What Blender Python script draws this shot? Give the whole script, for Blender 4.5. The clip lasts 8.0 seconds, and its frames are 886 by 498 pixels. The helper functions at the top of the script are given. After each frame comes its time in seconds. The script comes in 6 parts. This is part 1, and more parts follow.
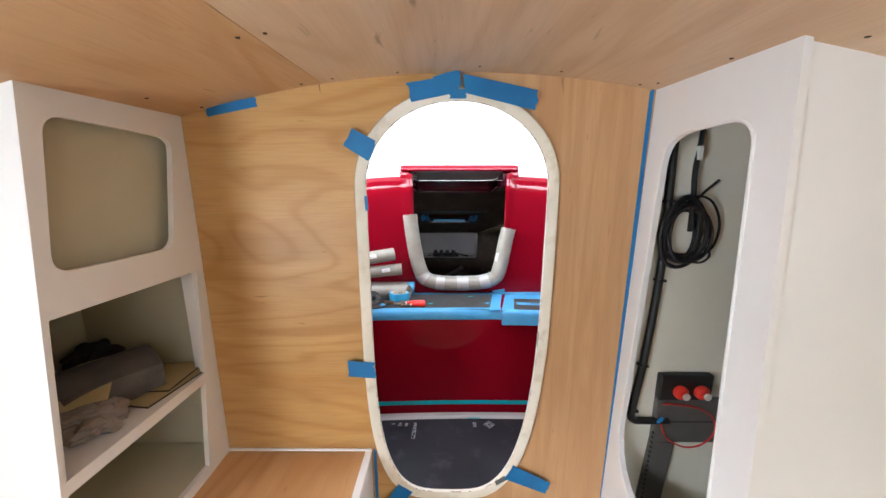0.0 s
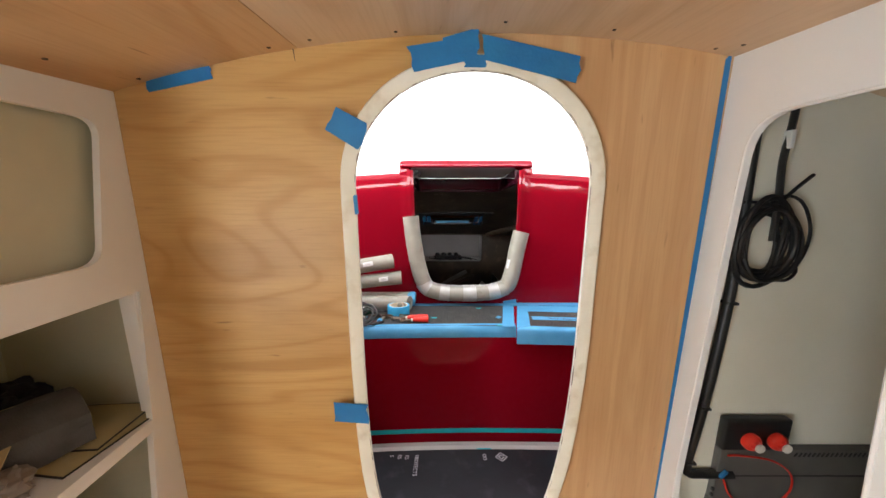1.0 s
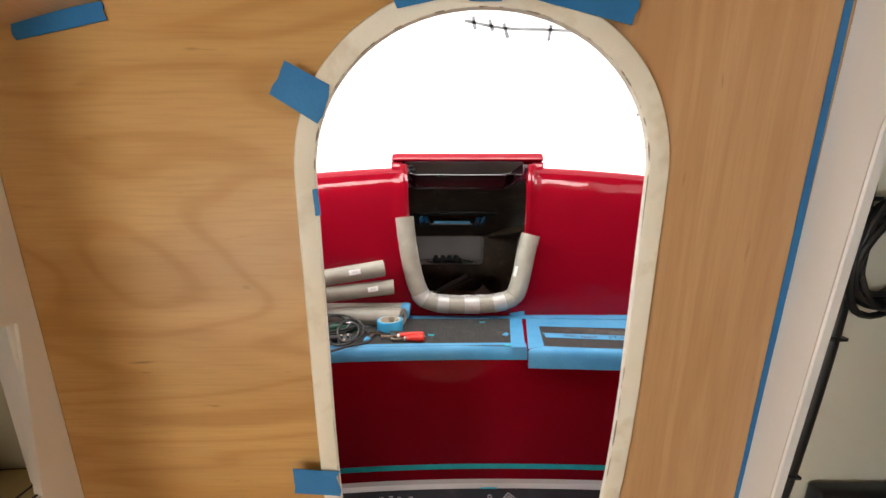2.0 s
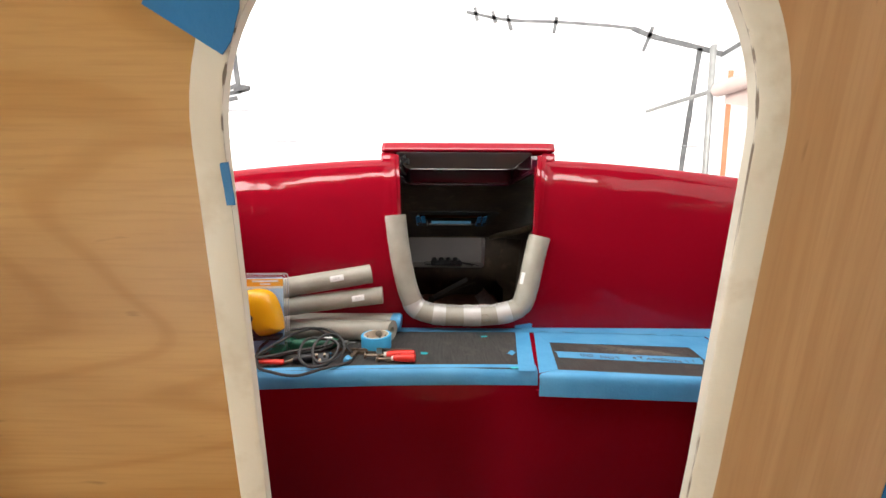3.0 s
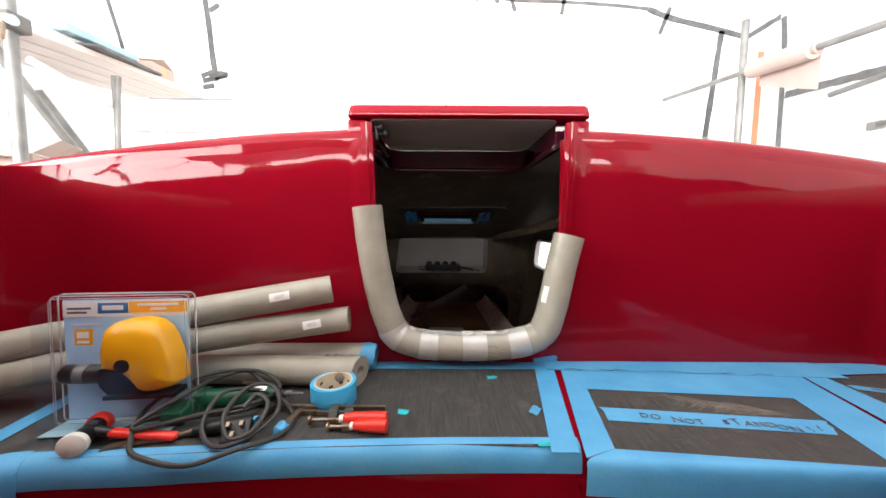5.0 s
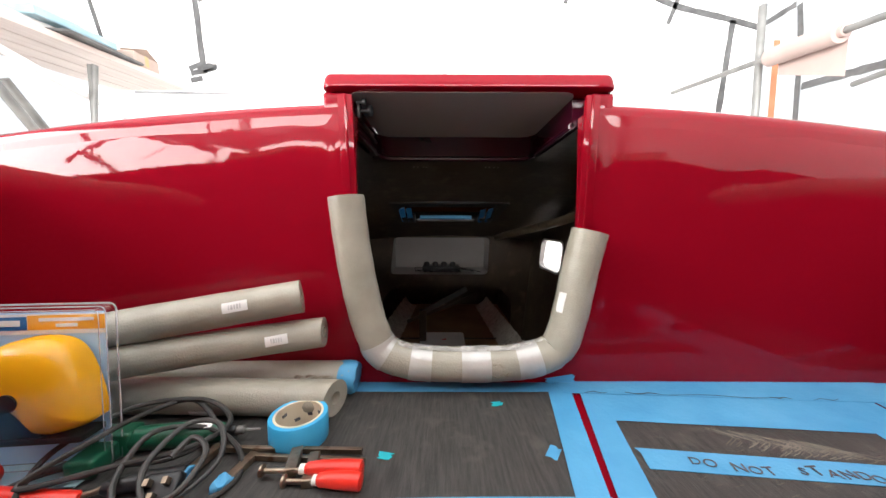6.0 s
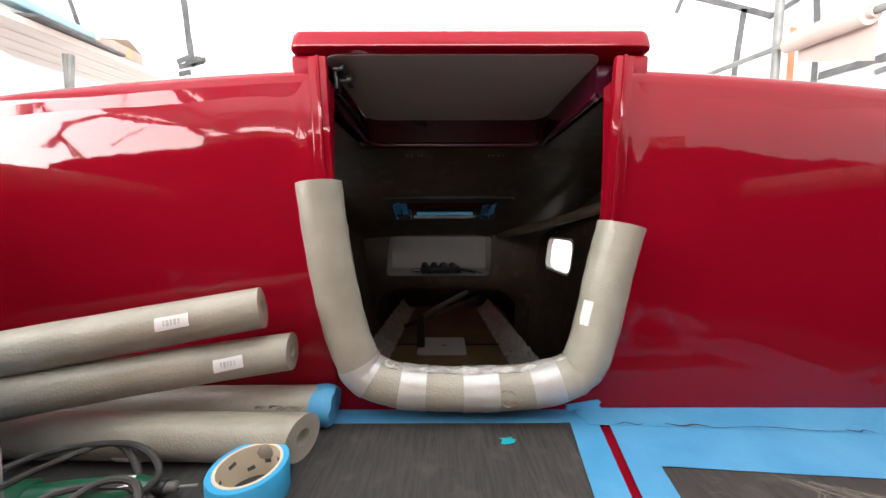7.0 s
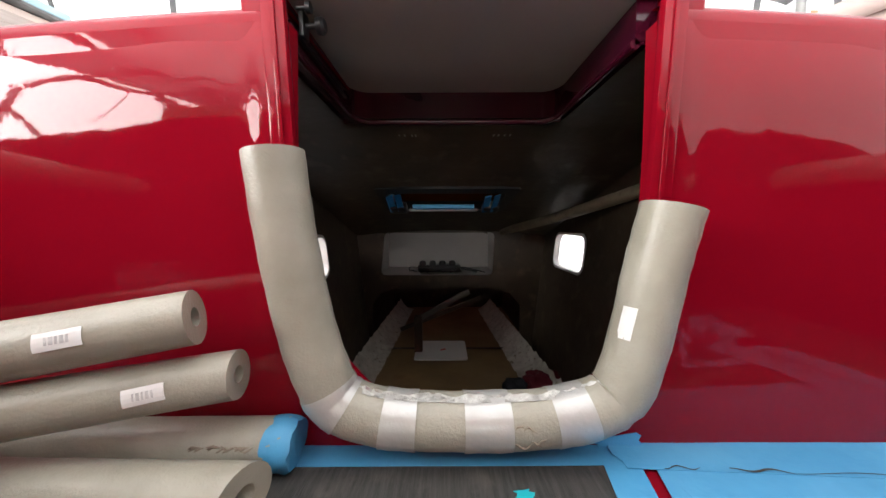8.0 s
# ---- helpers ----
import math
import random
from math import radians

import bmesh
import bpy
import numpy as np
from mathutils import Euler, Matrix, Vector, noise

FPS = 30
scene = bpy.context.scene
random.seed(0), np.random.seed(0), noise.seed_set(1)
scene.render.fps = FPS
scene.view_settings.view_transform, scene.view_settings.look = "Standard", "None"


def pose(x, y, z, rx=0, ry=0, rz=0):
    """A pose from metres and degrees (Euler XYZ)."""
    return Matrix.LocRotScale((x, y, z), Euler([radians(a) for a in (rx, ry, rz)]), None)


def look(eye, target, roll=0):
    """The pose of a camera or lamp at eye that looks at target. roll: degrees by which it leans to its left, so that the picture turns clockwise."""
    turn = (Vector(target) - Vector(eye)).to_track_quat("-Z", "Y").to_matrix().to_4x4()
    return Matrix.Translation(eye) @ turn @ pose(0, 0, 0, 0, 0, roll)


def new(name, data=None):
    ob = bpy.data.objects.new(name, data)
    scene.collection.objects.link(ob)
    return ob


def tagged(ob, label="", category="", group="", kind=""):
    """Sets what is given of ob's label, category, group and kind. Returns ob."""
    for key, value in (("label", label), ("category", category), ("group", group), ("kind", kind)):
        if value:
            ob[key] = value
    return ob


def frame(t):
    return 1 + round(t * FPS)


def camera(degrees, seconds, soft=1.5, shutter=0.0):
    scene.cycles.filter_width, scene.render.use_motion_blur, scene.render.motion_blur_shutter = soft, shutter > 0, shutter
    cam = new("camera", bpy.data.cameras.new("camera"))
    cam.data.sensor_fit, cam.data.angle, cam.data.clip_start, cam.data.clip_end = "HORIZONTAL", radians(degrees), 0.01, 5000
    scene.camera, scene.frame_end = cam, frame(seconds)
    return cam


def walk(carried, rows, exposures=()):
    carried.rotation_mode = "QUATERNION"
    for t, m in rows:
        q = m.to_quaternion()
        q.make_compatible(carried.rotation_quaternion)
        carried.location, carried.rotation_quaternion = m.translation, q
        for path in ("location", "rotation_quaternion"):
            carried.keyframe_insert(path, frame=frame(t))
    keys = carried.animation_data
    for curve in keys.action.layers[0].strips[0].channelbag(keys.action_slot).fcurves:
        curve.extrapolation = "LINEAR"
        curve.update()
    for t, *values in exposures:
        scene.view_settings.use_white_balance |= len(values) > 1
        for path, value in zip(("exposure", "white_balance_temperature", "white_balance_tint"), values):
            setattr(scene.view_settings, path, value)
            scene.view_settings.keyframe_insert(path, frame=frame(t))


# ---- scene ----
cam = camera(110.0, 8.0, soft=1.5)
ROWS = [
    (0.0, -0.0844, 0.0000, 0.932, 0.20, -4.93, 0.00),
    (0.5, -0.1017, 0.0888, 0.942, 0.12, -5.02, 0.00),
    (1.0, -0.1104, 0.1883, 0.948, 0.11, -5.05, 0.00),
    (1.5, -0.1112, 0.2874, 0.951, 0.09, -5.03, 0.00),
    (2.0, -0.1063, 0.3773, 0.955, 0.00, -5.10, 0.00),
    (3.5, -0.0860, 0.6268, 0.942, 0.10, -4.76, 0.50),
    (4.0, -0.0841, 0.7086, 0.936, -0.06, -4.62, 0.50),
    (4.5, -0.0763, 0.7974, 0.933, -0.04, -4.65, 0.35),
    (6.0, -0.0569, 1.0188, 0.913, -0.01, -4.59, 0.20),
    (6.5, -0.0518, 1.0896, 0.906, 0.03, -4.59, 0.05),
    (7.0, -0.0502, 1.1506, 0.899, 0.02, -4.53, -0.05),
    (7.5, -0.0444, 1.2154, 0.894, 0.07, -4.50, -0.05),
    (8.0, -0.0425, 1.2834, 0.876, 0.10, -4.67, -0.15),
]
walk(cam, [(t, pose(x, y, z, 90 + pitch, 0, yaw) @ Matrix.Rotation(radians(roll), 4, "Z")) for t, x, y, z, yaw, pitch, roll in ROWS],
     exposures=[(0.0, 1.17, 5750, 10), (0.6, 1.12, 6020, 10), (1.5, 0.96, 6600, 10), (3.5, 0.88, 6750, 10), (6.0, 0.88, 6600, 10), (8.0, 0.88, 6550, 10)])

# ---- world and light ----
world = bpy.data.worlds.new("daylight")
scene.world = world
world.use_nodes = True
wn = world.node_tree
sky = wn.nodes.new("ShaderNodeTexSky")
sky.sky_type = "NISHITA"
sky.sun_disc = False
sky.sun_elevation = radians(39)
sky.sun_rotation = radians(11)
wn.nodes["Background"].inputs["Strength"].default_value = 0.15
wn.links.new(sky.outputs[0], wn.nodes["Background"].inputs[0])


def lamp(name, kind, energy, matrix, size=1.0, size_y=None, colour=(1, 1, 1)):
    data = bpy.data.lights.new(name, kind)
    data.energy, data.color = energy, colour
    if kind == "AREA":
        data.shape, data.size, data.size_y = "RECTANGLE", size, size_y or size
    ob = new(name, data)
    ob.matrix_world = matrix
    return ob


sun = lamp("sun", "SUN", 5.0, look((1.2, 6, 5), (0, 0, 0)), colour=(1, 0.96, 0.9))
sun.data.angle = radians(0.5)
# added lamp below the sheet roof, boosting the daylight that comes through it
lamp("roof_fill", "AREA", 9, look((-0.5, 1.6, 2.95), (-0.5, 1.601, 0)), 3.6, 1.0, (1.0, 0.98, 0.95))
# daylight through the open rear end of the shelter
lamp("rear_daylight", "AREA", 470, look((-0.2, -2.9, 1.9), (-0.2, 4.0, 1.9)), 6.2, 1.85, (1.0, 0.99, 0.97))
# lamp added inside the closed side sheeting, to be mirrored in the red bulkhead
lamp("side_fill", "AREA", 330, look((-3.6, -1.0, 1.78), (0.0, -1.0, 1.78)), 4.4, 1.95, (1.0, 0.99, 0.97))
# daylight through the open side port of the aft cabin
lamp("port_daylight", "AREA", 7.9, look((-1.13, -0.45, 0.55), (0.35, 0.30, 1.16)), 0.5, 0.4, (0.88, 0.97, 1.0))
# fill lamp added before the stern opening, tilted up to brighten the ceiling
lamp("stern_fill", "AREA", 2.7, look((0.0, -0.95, 0.80), (0.0, -0.2, 1.35)), 1.0, 0.36, (0.88, 0.97, 1.0))


# ---- materials ----
def material(name, c1, c2=None, scale=8.0, rough=0.5, bump=0.1, fine=80.0, metal=0.0, coat=0.0,
             stretch=(1, 1, 1), spread=0.15, grime=None, per_object=0.0):
    """Two scales of noise: broad tone from c1 to c2, fine relief; grime: colour of scattered stains."""
    m = bpy.data.materials.new(name)
    m.use_nodes = True
    n, link = m.node_tree.nodes, m.node_tree.links.new
    b = n["Principled BSDF"]
    tc, mp = n.new("ShaderNodeTexCoord"), n.new("ShaderNodeMapping")
    mp.inputs["Scale"].default_value = stretch
    link(tc.outputs["Object"], mp.inputs[0])
    big, small = n.new("ShaderNodeTexNoise"), n.new("ShaderNodeTexNoise")
    for tex, s, d in ((big, scale, 5), (small, fine, 4)):
        tex.inputs["Scale"].default_value, tex.inputs["Detail"].default_value = s, d
        link(mp.outputs[0], tex.inputs["Vector"])
    ramp = n.new("ShaderNodeValToRGB")
    ramp.color_ramp.elements[0].position, ramp.color_ramp.elements[1].position = 0.32, 0.68
    ramp.color_ramp.elements[0].color = (*c1, 1)
    ramp.color_ramp.elements[1].color = (*(c2 or c1), 1)
    link(big.outputs["Fac"], ramp.inputs[0])
    colour = ramp.outputs[0]
    if grime:
        spot, mix = n.new("ShaderNodeTexNoise"), n.new("ShaderNodeMixRGB")
        spot.inputs["Scale"].default_value, spot.inputs["Detail"].default_value = scale * 2.3, 8
        link(tc.outputs["Object"], spot.inputs["Vector"])
        r2 = n.new("ShaderNodeValToRGB")
        r2.color_ramp.elements[0].position, r2.color_ramp.elements[1].position = 0.56, 0.75
        link(spot.outputs["Fac"], r2.inputs[0])
        link(r2.outputs[0], mix.inputs[0])
        link(colour, mix.inputs[1])
        mix.inputs[2].default_value = (*grime, 1)
        colour = mix.outputs[0]
    if per_object:
        info, hsv, mr = n.new("ShaderNodeObjectInfo"), n.new("ShaderNodeHueSaturation"), n.new("ShaderNodeMapRange")
        mr.inputs[3].default_value, mr.inputs[4].default_value = 1 - per_object, 1 + per_object
        link(info.outputs["Random"], mr.inputs[0])
        link(mr.outputs[0], hsv.inputs["Value"])
        link(colour, hsv.inputs["Color"])
        colour = hsv.outputs[0]
    link(colour, b.inputs["Base Color"])
    mr = n.new("ShaderNodeMapRange")
    mr.inputs[3].default_value, mr.inputs[4].default_value = max(0.02, rough - spread * rough), min(1, rough + spread * rough)
    link(small.outputs["Fac"], mr.inputs[0])
    link(mr.outputs[0], b.inputs["Roughness"])
    if bump:
        bp = n.new("ShaderNodeBump")
        bp.inputs["Strength"].default_value, bp.inputs["Distance"].default_value = bump, 0.002
        link(small.outputs["Fac"], bp.inputs["Height"])
        link(bp.outputs[0], b.inputs["Normal"])
    b.inputs["Metallic"].default_value = metal
    b.inputs["Coat Weight"].default_value = coat
    b.inputs["Coat Roughness"].default_value = 0.03
    return m


def wood(name, dark, mid, light, across="Z", along="X", bands=5.0, warp=7.0, rough=0.5, streak=0.3):
    """Veneered plywood: contour figure of warped bands, fine fibres along the grain, a few brown flecks."""
    m = bpy.data.materials.new(name)
    m.use_nodes = True
    n, link = m.node_tree.nodes, m.node_tree.links.new
    b = n["Principled BSDF"]
    tc = n.new("ShaderNodeTexCoord")

    def mapped(a, c):
        mp = n.new("ShaderNodeMapping")
        mp.inputs["Scale"].default_value = [a if k == along else c if k == across else 1.0 for k in "XYZ"]
        link(tc.outputs["Object"], mp.inputs[0])
        return mp.outputs[0]

    def noise_tex(vec, scale, detail, dist=0.0):
        t = n.new("ShaderNodeTexNoise")
        t.inputs["Scale"].default_value, t.inputs["Detail"].default_value, t.inputs["Distortion"].default_value = scale, detail, dist
        link(vec, t.inputs["Vector"])
        return t.outputs["Fac"]

    # contour lines of a slow height field, as a veneer knife cuts them
    field = noise_tex(mapped(0.29 if warp > 8 else 0.24 if warp > 4 else 0.1, 1.25 if warp > 4 else 2.6), bands, 2.5, 0.5)
    lines, wave = n.new("ShaderNodeMath"), n.new("ShaderNodeMath")
    lines.operation, wave.operation = "MULTIPLY", "SINE"
    lines.inputs[1].default_value = 9.0 * warp
    link(field, lines.inputs[0])
    link(lines.outputs[0], wave.inputs[0])
    half = n.new("ShaderNodeMapRange")
    half.inputs[1].default_value, half.inputs[2].default_value = -1.0, 1.0
    link(wave.outputs[0], half.inputs[0])
    ramp = n.new("ShaderNodeValToRGB")
    e = ramp.color_ramp.elements
    e[0].position, e[1].position = 0.0, 0.75
    e[0].color, e[1].color = (*mid, 1), (*light, 1)
    k = e.new(0.22)
    k.color = (*[0.3 * u + 0.7 * v for u, v in zip(mid, light)], 1)
    link(half.outputs[0], ramp.inputs[0])

    def over(base, fac, colour, lo, hi, top):
        r, mx = n.new("ShaderNodeMapRange"), n.new("ShaderNodeMixRGB")
        r.inputs[1].default_value, r.inputs[2].default_value, r.inputs[4].default_value = lo, hi, top
        link(fac, r.inputs[0])
        link(r.outputs[0], mx.inputs[0])
        link(base, mx.inputs[1])
        mx.inputs[2].default_value = (*colour, 1)
        return mx.outputs[0]

    fibre = noise_tex(mapped(3.0, 70.0), 3.0, 5, 0.2)
    col = over(ramp.outputs[0], fibre, dark, 0.45, 0.8, streak)
    col = over(col, noise_tex(mapped(1.0, 4.0), 1.6, 3, 1.0), dark, 0.48, 0.8, 0.55)
    col = over(col, noise_tex(mapped(4.0, 22.0), 2.2, 2, 0.3), [0.45 * v for v in dark], 0.70, 0.80, 0.7)
    link(col, b.inputs["Base Color"])
    bp = n.new("ShaderNodeBump")
    bp.inputs["Strength"].default_value, bp.inputs["Distance"].default_value = 0.15, 0.0008
    link(fibre, bp.inputs["Height"])
    link(bp.outputs[0], b.inputs["Normal"])
    b.inputs["Roughness"].default_value = rough
    return m


PLY_LEFT = wood("ply_flat_sawn", (0.255, 0.105, 0.02), (0.455, 0.237, 0.067), (0.53, 0.303, 0.103), "Z", "X", 2.4, 8.2, streak=0.3)
PLY_RIGHT = wood("ply_straight_grain", (0.39, 0.185, 0.07), (0.51, 0.292, 0.133), (0.565, 0.337, 0.163), "X", "Z", 3.0, 3.0, streak=0.38)
PLY_TOP_A = wood("ply_ceiling_warm", (0.37, 0.17, 0.06), (0.52, 0.305, 0.14), (0.585, 0.37, 0.19), "X", "Y", 2.4, 7.0)
PLY_TOP_B = wood("ply_ceiling_pale", (0.46, 0.28, 0.145), (0.61, 0.43, 0.27), (0.67, 0.495, 0.33), "X", "Y", 3.0, 5.0, streak=0.3)
PLY_SEAT = wood("ply_seat", (0.42, 0.20, 0.07), (0.53, 0.28, 0.11), (0.60, 0.34, 0.15), "X", "Y", 3.0, 5.0)
PAINT = material("white_primer_paint", (0.765, 0.745, 0.72), (0.82, 0.80, 0.78), 3, 0.45, 0.05, 150)
# lighter copy of CREAM: light in the right locker is put into this colour
CREAM_LIT = material("lit_cream_fairing_paint", (0.76, 0.73, 0.60), (0.82, 0.79, 0.67), 4, 0.6, 0.08, 120)
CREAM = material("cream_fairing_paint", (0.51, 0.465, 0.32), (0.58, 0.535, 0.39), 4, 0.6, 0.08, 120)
RING = material("cream_ring_laminate", (0.68, 0.62, 0.50), (0.76, 0.71, 0.60), 9, 0.6, 0.25, 140, grime=(0.60, 0.52, 0.39))
SEALANT = material("dark_gap", (0.03, 0.022, 0.016), (0.06, 0.045, 0.03), 30, 0.8, 0.2)
RED = material("red_gloss_topcoat", (0.20, 0.0022, 0.0090), (0.225, 0.0028, 0.0115), 2, 0.04, 0.2, 15, coat=0.0)
RED.node_tree.nodes["Principled BSDF"].inputs["Specular IOR Level"].default_value = 0.24
# topcoat red darkened: the shade under the sliding hatch is in the colour
RED_SHADED = material("shaded_red_coaming", (0.030, 0.002, 0.008), (0.042, 0.003, 0.011), 4, 0.12, 0.05)
TAPE = material("blue_masking_tape", (0.008, 0.13, 0.33), (0.012, 0.17, 0.40), 14, 0.55, 0.35, 180)
TAPE_PALE = material("pale_blue_masking_tape", (0.055, 0.285, 0.52), (0.095, 0.36, 0.60), 9, 0.55, 0.4, 130)
TEAL = material("teal_fine_line_tape", (0.01, 0.36, 0.42), (0.015, 0.44, 0.50), 18, 0.4, 0.1)
DECK = material("black_nonslip_panel", (0.030, 0.0285, 0.027), (0.064, 0.060, 0.055), 11, 0.6, 1.0, 34, stretch=(17, 1.4, 1), grime=(0.085, 0.078, 0.068))
DUST = material("pale_dust", (0.13, 0.115, 0.09), (0.20, 0.18, 0.15), 30, 0.9, 0.2)
BOARD = material("black_protection_board", (0.014, 0.015, 0.018), (0.026, 0.028, 0.033), 5, 0.42, 0.3, 40, grime=(0.055, 0.055, 0.062))
FOAM = material("grey_foam_insulation", (0.285, 0.265, 0.212), (0.355, 0.332, 0.272), 16, 0.34, 0.4, 260)
FOAM_IN = material("foam_core", (0.20, 0.16, 0.12), (0.27, 0.22, 0.17), 40, 0.9, 0.6)
SILVER = material("silver_duct_tape", (0.44, 0.43, 0.41), (0.54, 0.53, 0.51), 14, 0.35, 0.5, 70, metal=0.4)
TORN = material("crumpled_silver_tape_edge", (0.30, 0.29, 0.26), (0.50, 0.49, 0.46), 60, 0.3, 1.0, 180, metal=0.4)
LABEL = material("white_paper_label", (0.72, 0.71, 0.69), (0.80, 0.79, 0.77), 20, 0.6, 0.05)
FAINT = material("faint_grey_print", (0.34, 0.33, 0.32), (0.62, 0.61, 0.60), 90, 0.6, 0.0)
LINER = material("grey_lid_liner", (0.34, 0.315, 0.30), (0.39, 0.365, 0.345), 3, 0.5, 0.1)
INK = material("printed_ink", (0.05, 0.05, 0.06), (0.13, 0.13, 0.14), 60, 0.6, 0.0)
PRINT = material("white_print", (0.55, 0.55, 0.56), (0.68, 0.68, 0.68), 50, 0.6, 0.0)
PALE_BLUE = material("washed_pale_blue", (0.27, 0.44, 0.51), (0.38, 0.54, 0.60), 9, 0.5, 0.2)
BLACK = material("black_plastic", (0.007, 0.007, 0.0075), (0.014, 0.014, 0.015), 12, 0.42, 0.1)
RUBBER = material("dark_rubber_cable", (0.022, 0.021, 0.02), (0.05, 0.048, 0.045), 20, 0.5, 0.2)
GREY_CABLE = material("grey_rubber_cable", (0.028, 0.027, 0.025), (0.045, 0.044, 0.041), 20, 0.5, 0.2)
STEEL_BOX = material("grey_powder_coat", (0.09, 0.086, 0.08), (0.12, 0.115, 0.105), 10, 0.5, 0.15)
STEEL = material("dull_steel", (0.20, 0.145, 0.10), (0.36, 0.29, 0.22), 20, 0.35, 0.3, 90, metal=0.9, grime=(0.16, 0.08, 0.04))
ALU = material("galvanised_tube", (0.14, 0.14, 0.135), (0.23, 0.23, 0.22), 9, 0.45, 0.2, 60, metal=0.3)
RED_PLASTIC = material("red_plastic", (0.62, 0.02, 0.012), (0.72, 0.035, 0.02), 9, 0.3, 0.05)
WHITE_PLASTIC = material("white_plastic", (0.72, 0.69, 0.62), (0.80, 0.77, 0.70), 16, 0.4, 0.15, grime=(0.55, 0.48, 0.38))
YELLOW = material("yellow_plastic", (0.80, 0.36, 0.008), (0.86, 0.42, 0.012), 5, 0.22, 0.03)
GREEN = material("green_plastic", (0.004, 0.075, 0.038), (0.008, 0.10, 0.052), 9, 0.35, 0.1)
CARD_BLUE = material("blue_printed_card", (0.34, 0.56, 0.78), (0.44, 0.65, 0.86), 3, 0.45, 0.02)
CARD_DEEP = material("deep_blue_print", (0.01, 0.15, 0.38), None, 5, 0.45, 0.0)
CARD_GOLD = material("orange_print", (0.85, 0.40, 0.03), None, 5, 0.45, 0.0)
CARDBOARD = material("brown_cardboard", (0.40, 0.31, 0.265), (0.46, 0.365, 0.315), 6, 0.75, 0.2, grime=(0.36, 0.26, 0.20))
CARD_TAN = material("tan_hardboard", (0.42, 0.33, 0.16), (0.50, 0.40, 0.21), 8, 0.7, 0.15)
TOWEL = material("grey_towel", (0.065, 0.058, 0.055), (0.115, 0.105, 0.10), 14, 0.95, 1.0, 350)
DARK_CLOTH = material("dark_navy_cloth", (0.012, 0.012, 0.016), (0.03, 0.03, 0.038), 20, 0.95, 1.0, 260)
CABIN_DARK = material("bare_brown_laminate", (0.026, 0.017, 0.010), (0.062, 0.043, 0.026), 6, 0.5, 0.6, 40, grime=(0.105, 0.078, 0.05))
CABIN_FLOOR = material("bare_ochre_sole", (0.20, 0.125, 0.055), (0.30, 0.20, 0.095), 5, 0.55, 0.3, grime=(0.22, 0.13, 0.06))
FILLER = material("rough_white_filler", (0.45, 0.42, 0.37), (0.62, 0.59, 0.53), 22, 0.8, 1.0, 60, grime=(0.2, 0.15, 0.1))
RECESS = material("grey_moulded_recess", (0.26, 0.245, 0.23), (0.31, 0.295, 0.28), 3, 0.35, 0.1)
# lighter than the laminate round it: the joint's lit band is in the colour
LIT_JOINT = material("lit_joint_brown", (0.11, 0.085, 0.055), (0.17, 0.135, 0.09), 12, 0.5, 0.5, 60, grime=(0.07, 0.05, 0.03))
LID_GREY = material("pale_grey_liner", (0.46, 0.43, 0.40), (0.52, 0.49, 0.46), 3, 0.5, 0.1)
SCAFFOLD_PLANK = wood("scaffold_plank", (0.42, 0.33, 0.29), (0.52, 0.43, 0.385), (0.58, 0.50, 0.455), "X", "Y", 5.0, 2.0)
GREY_TAPE = material("grey_cloth_tape", (0.065, 0.065, 0.065), (0.13, 0.13, 0.13), 12, 0.5, 0.3)
SEAM = material("pale_grey_seam", (0.34, 0.34, 0.35), (0.52, 0.52, 0.53), 3, 0.6, 0.1)
ORANGE = material("orange_strap", (0.50, 0.13, 0.06), (0.58, 0.18, 0.09), 8, 0.6, 0.2)
PAPER = material("peach_paper_roll", (0.40, 0.305, 0.275), (0.45, 0.35, 0.32), 4, 0.7, 0.1)
GROUND = material("concrete", (0.28, 0.27, 0.25), (0.36, 0.35, 0.33), 2, 0.8, 0.4)
CLEAR = bpy.data.materials.new("clear_blister")
CLEAR.use_nodes = True
_n, _l = CLEAR.node_tree.nodes, CLEAR.node_tree.links.new
_c, _g, _m = (_n.new("ShaderNode" + k) for k in ("BsdfTransparent", "BsdfGlossy", "MixShader"))
_c.inputs[0].default_value, _g.inputs["Roughness"].default_value, _m.inputs[0].default_value = (0.95, 0.97, 0.98, 1), 0.12, 0.06
_l(_c.outputs[0], _m.inputs[1])
_l(_g.outputs[0], _m.inputs[2])
_l(_m.outputs[0], _n["Material Output"].inputs[0])
EDGE_CLEAR = bpy.data.materials.new("clear_plastic_edge")
EDGE_CLEAR.use_nodes = True
_n, _l = EDGE_CLEAR.node_tree.nodes, EDGE_CLEAR.node_tree.links.new
_c, _m = _n.new("ShaderNodeBsdfTransparent"), _n.new("ShaderNodeMixShader")
_b = _n["Principled BSDF"]
_b.inputs["Base Color"].default_value, _b.inputs["Roughness"].default_value = (0.66, 0.64, 0.68, 1), 0.12
_m.inputs[0].default_value = 0.38
_l(_c.outputs[0], _m.inputs[1])
_l(_b.outputs[0], _m.inputs[2])
_l(_m.outputs[0], _n["Material Output"].inputs[0])
BAG = bpy.data.materials.new("cloudy_plastic_bag")
BAG.use_nodes = True
_b = BAG.node_tree.nodes["Principled BSDF"]
_b.inputs["Base Color"].default_value, _b.inputs["Roughness"].default_value = (0.62, 0.54, 0.48, 1), 0.22
_b.inputs["Transmission Weight"].default_value, _b.inputs["IOR"].default_value = 0.55, 1.1
AMBER = bpy.data.materials.new("amber_translucent_pane")
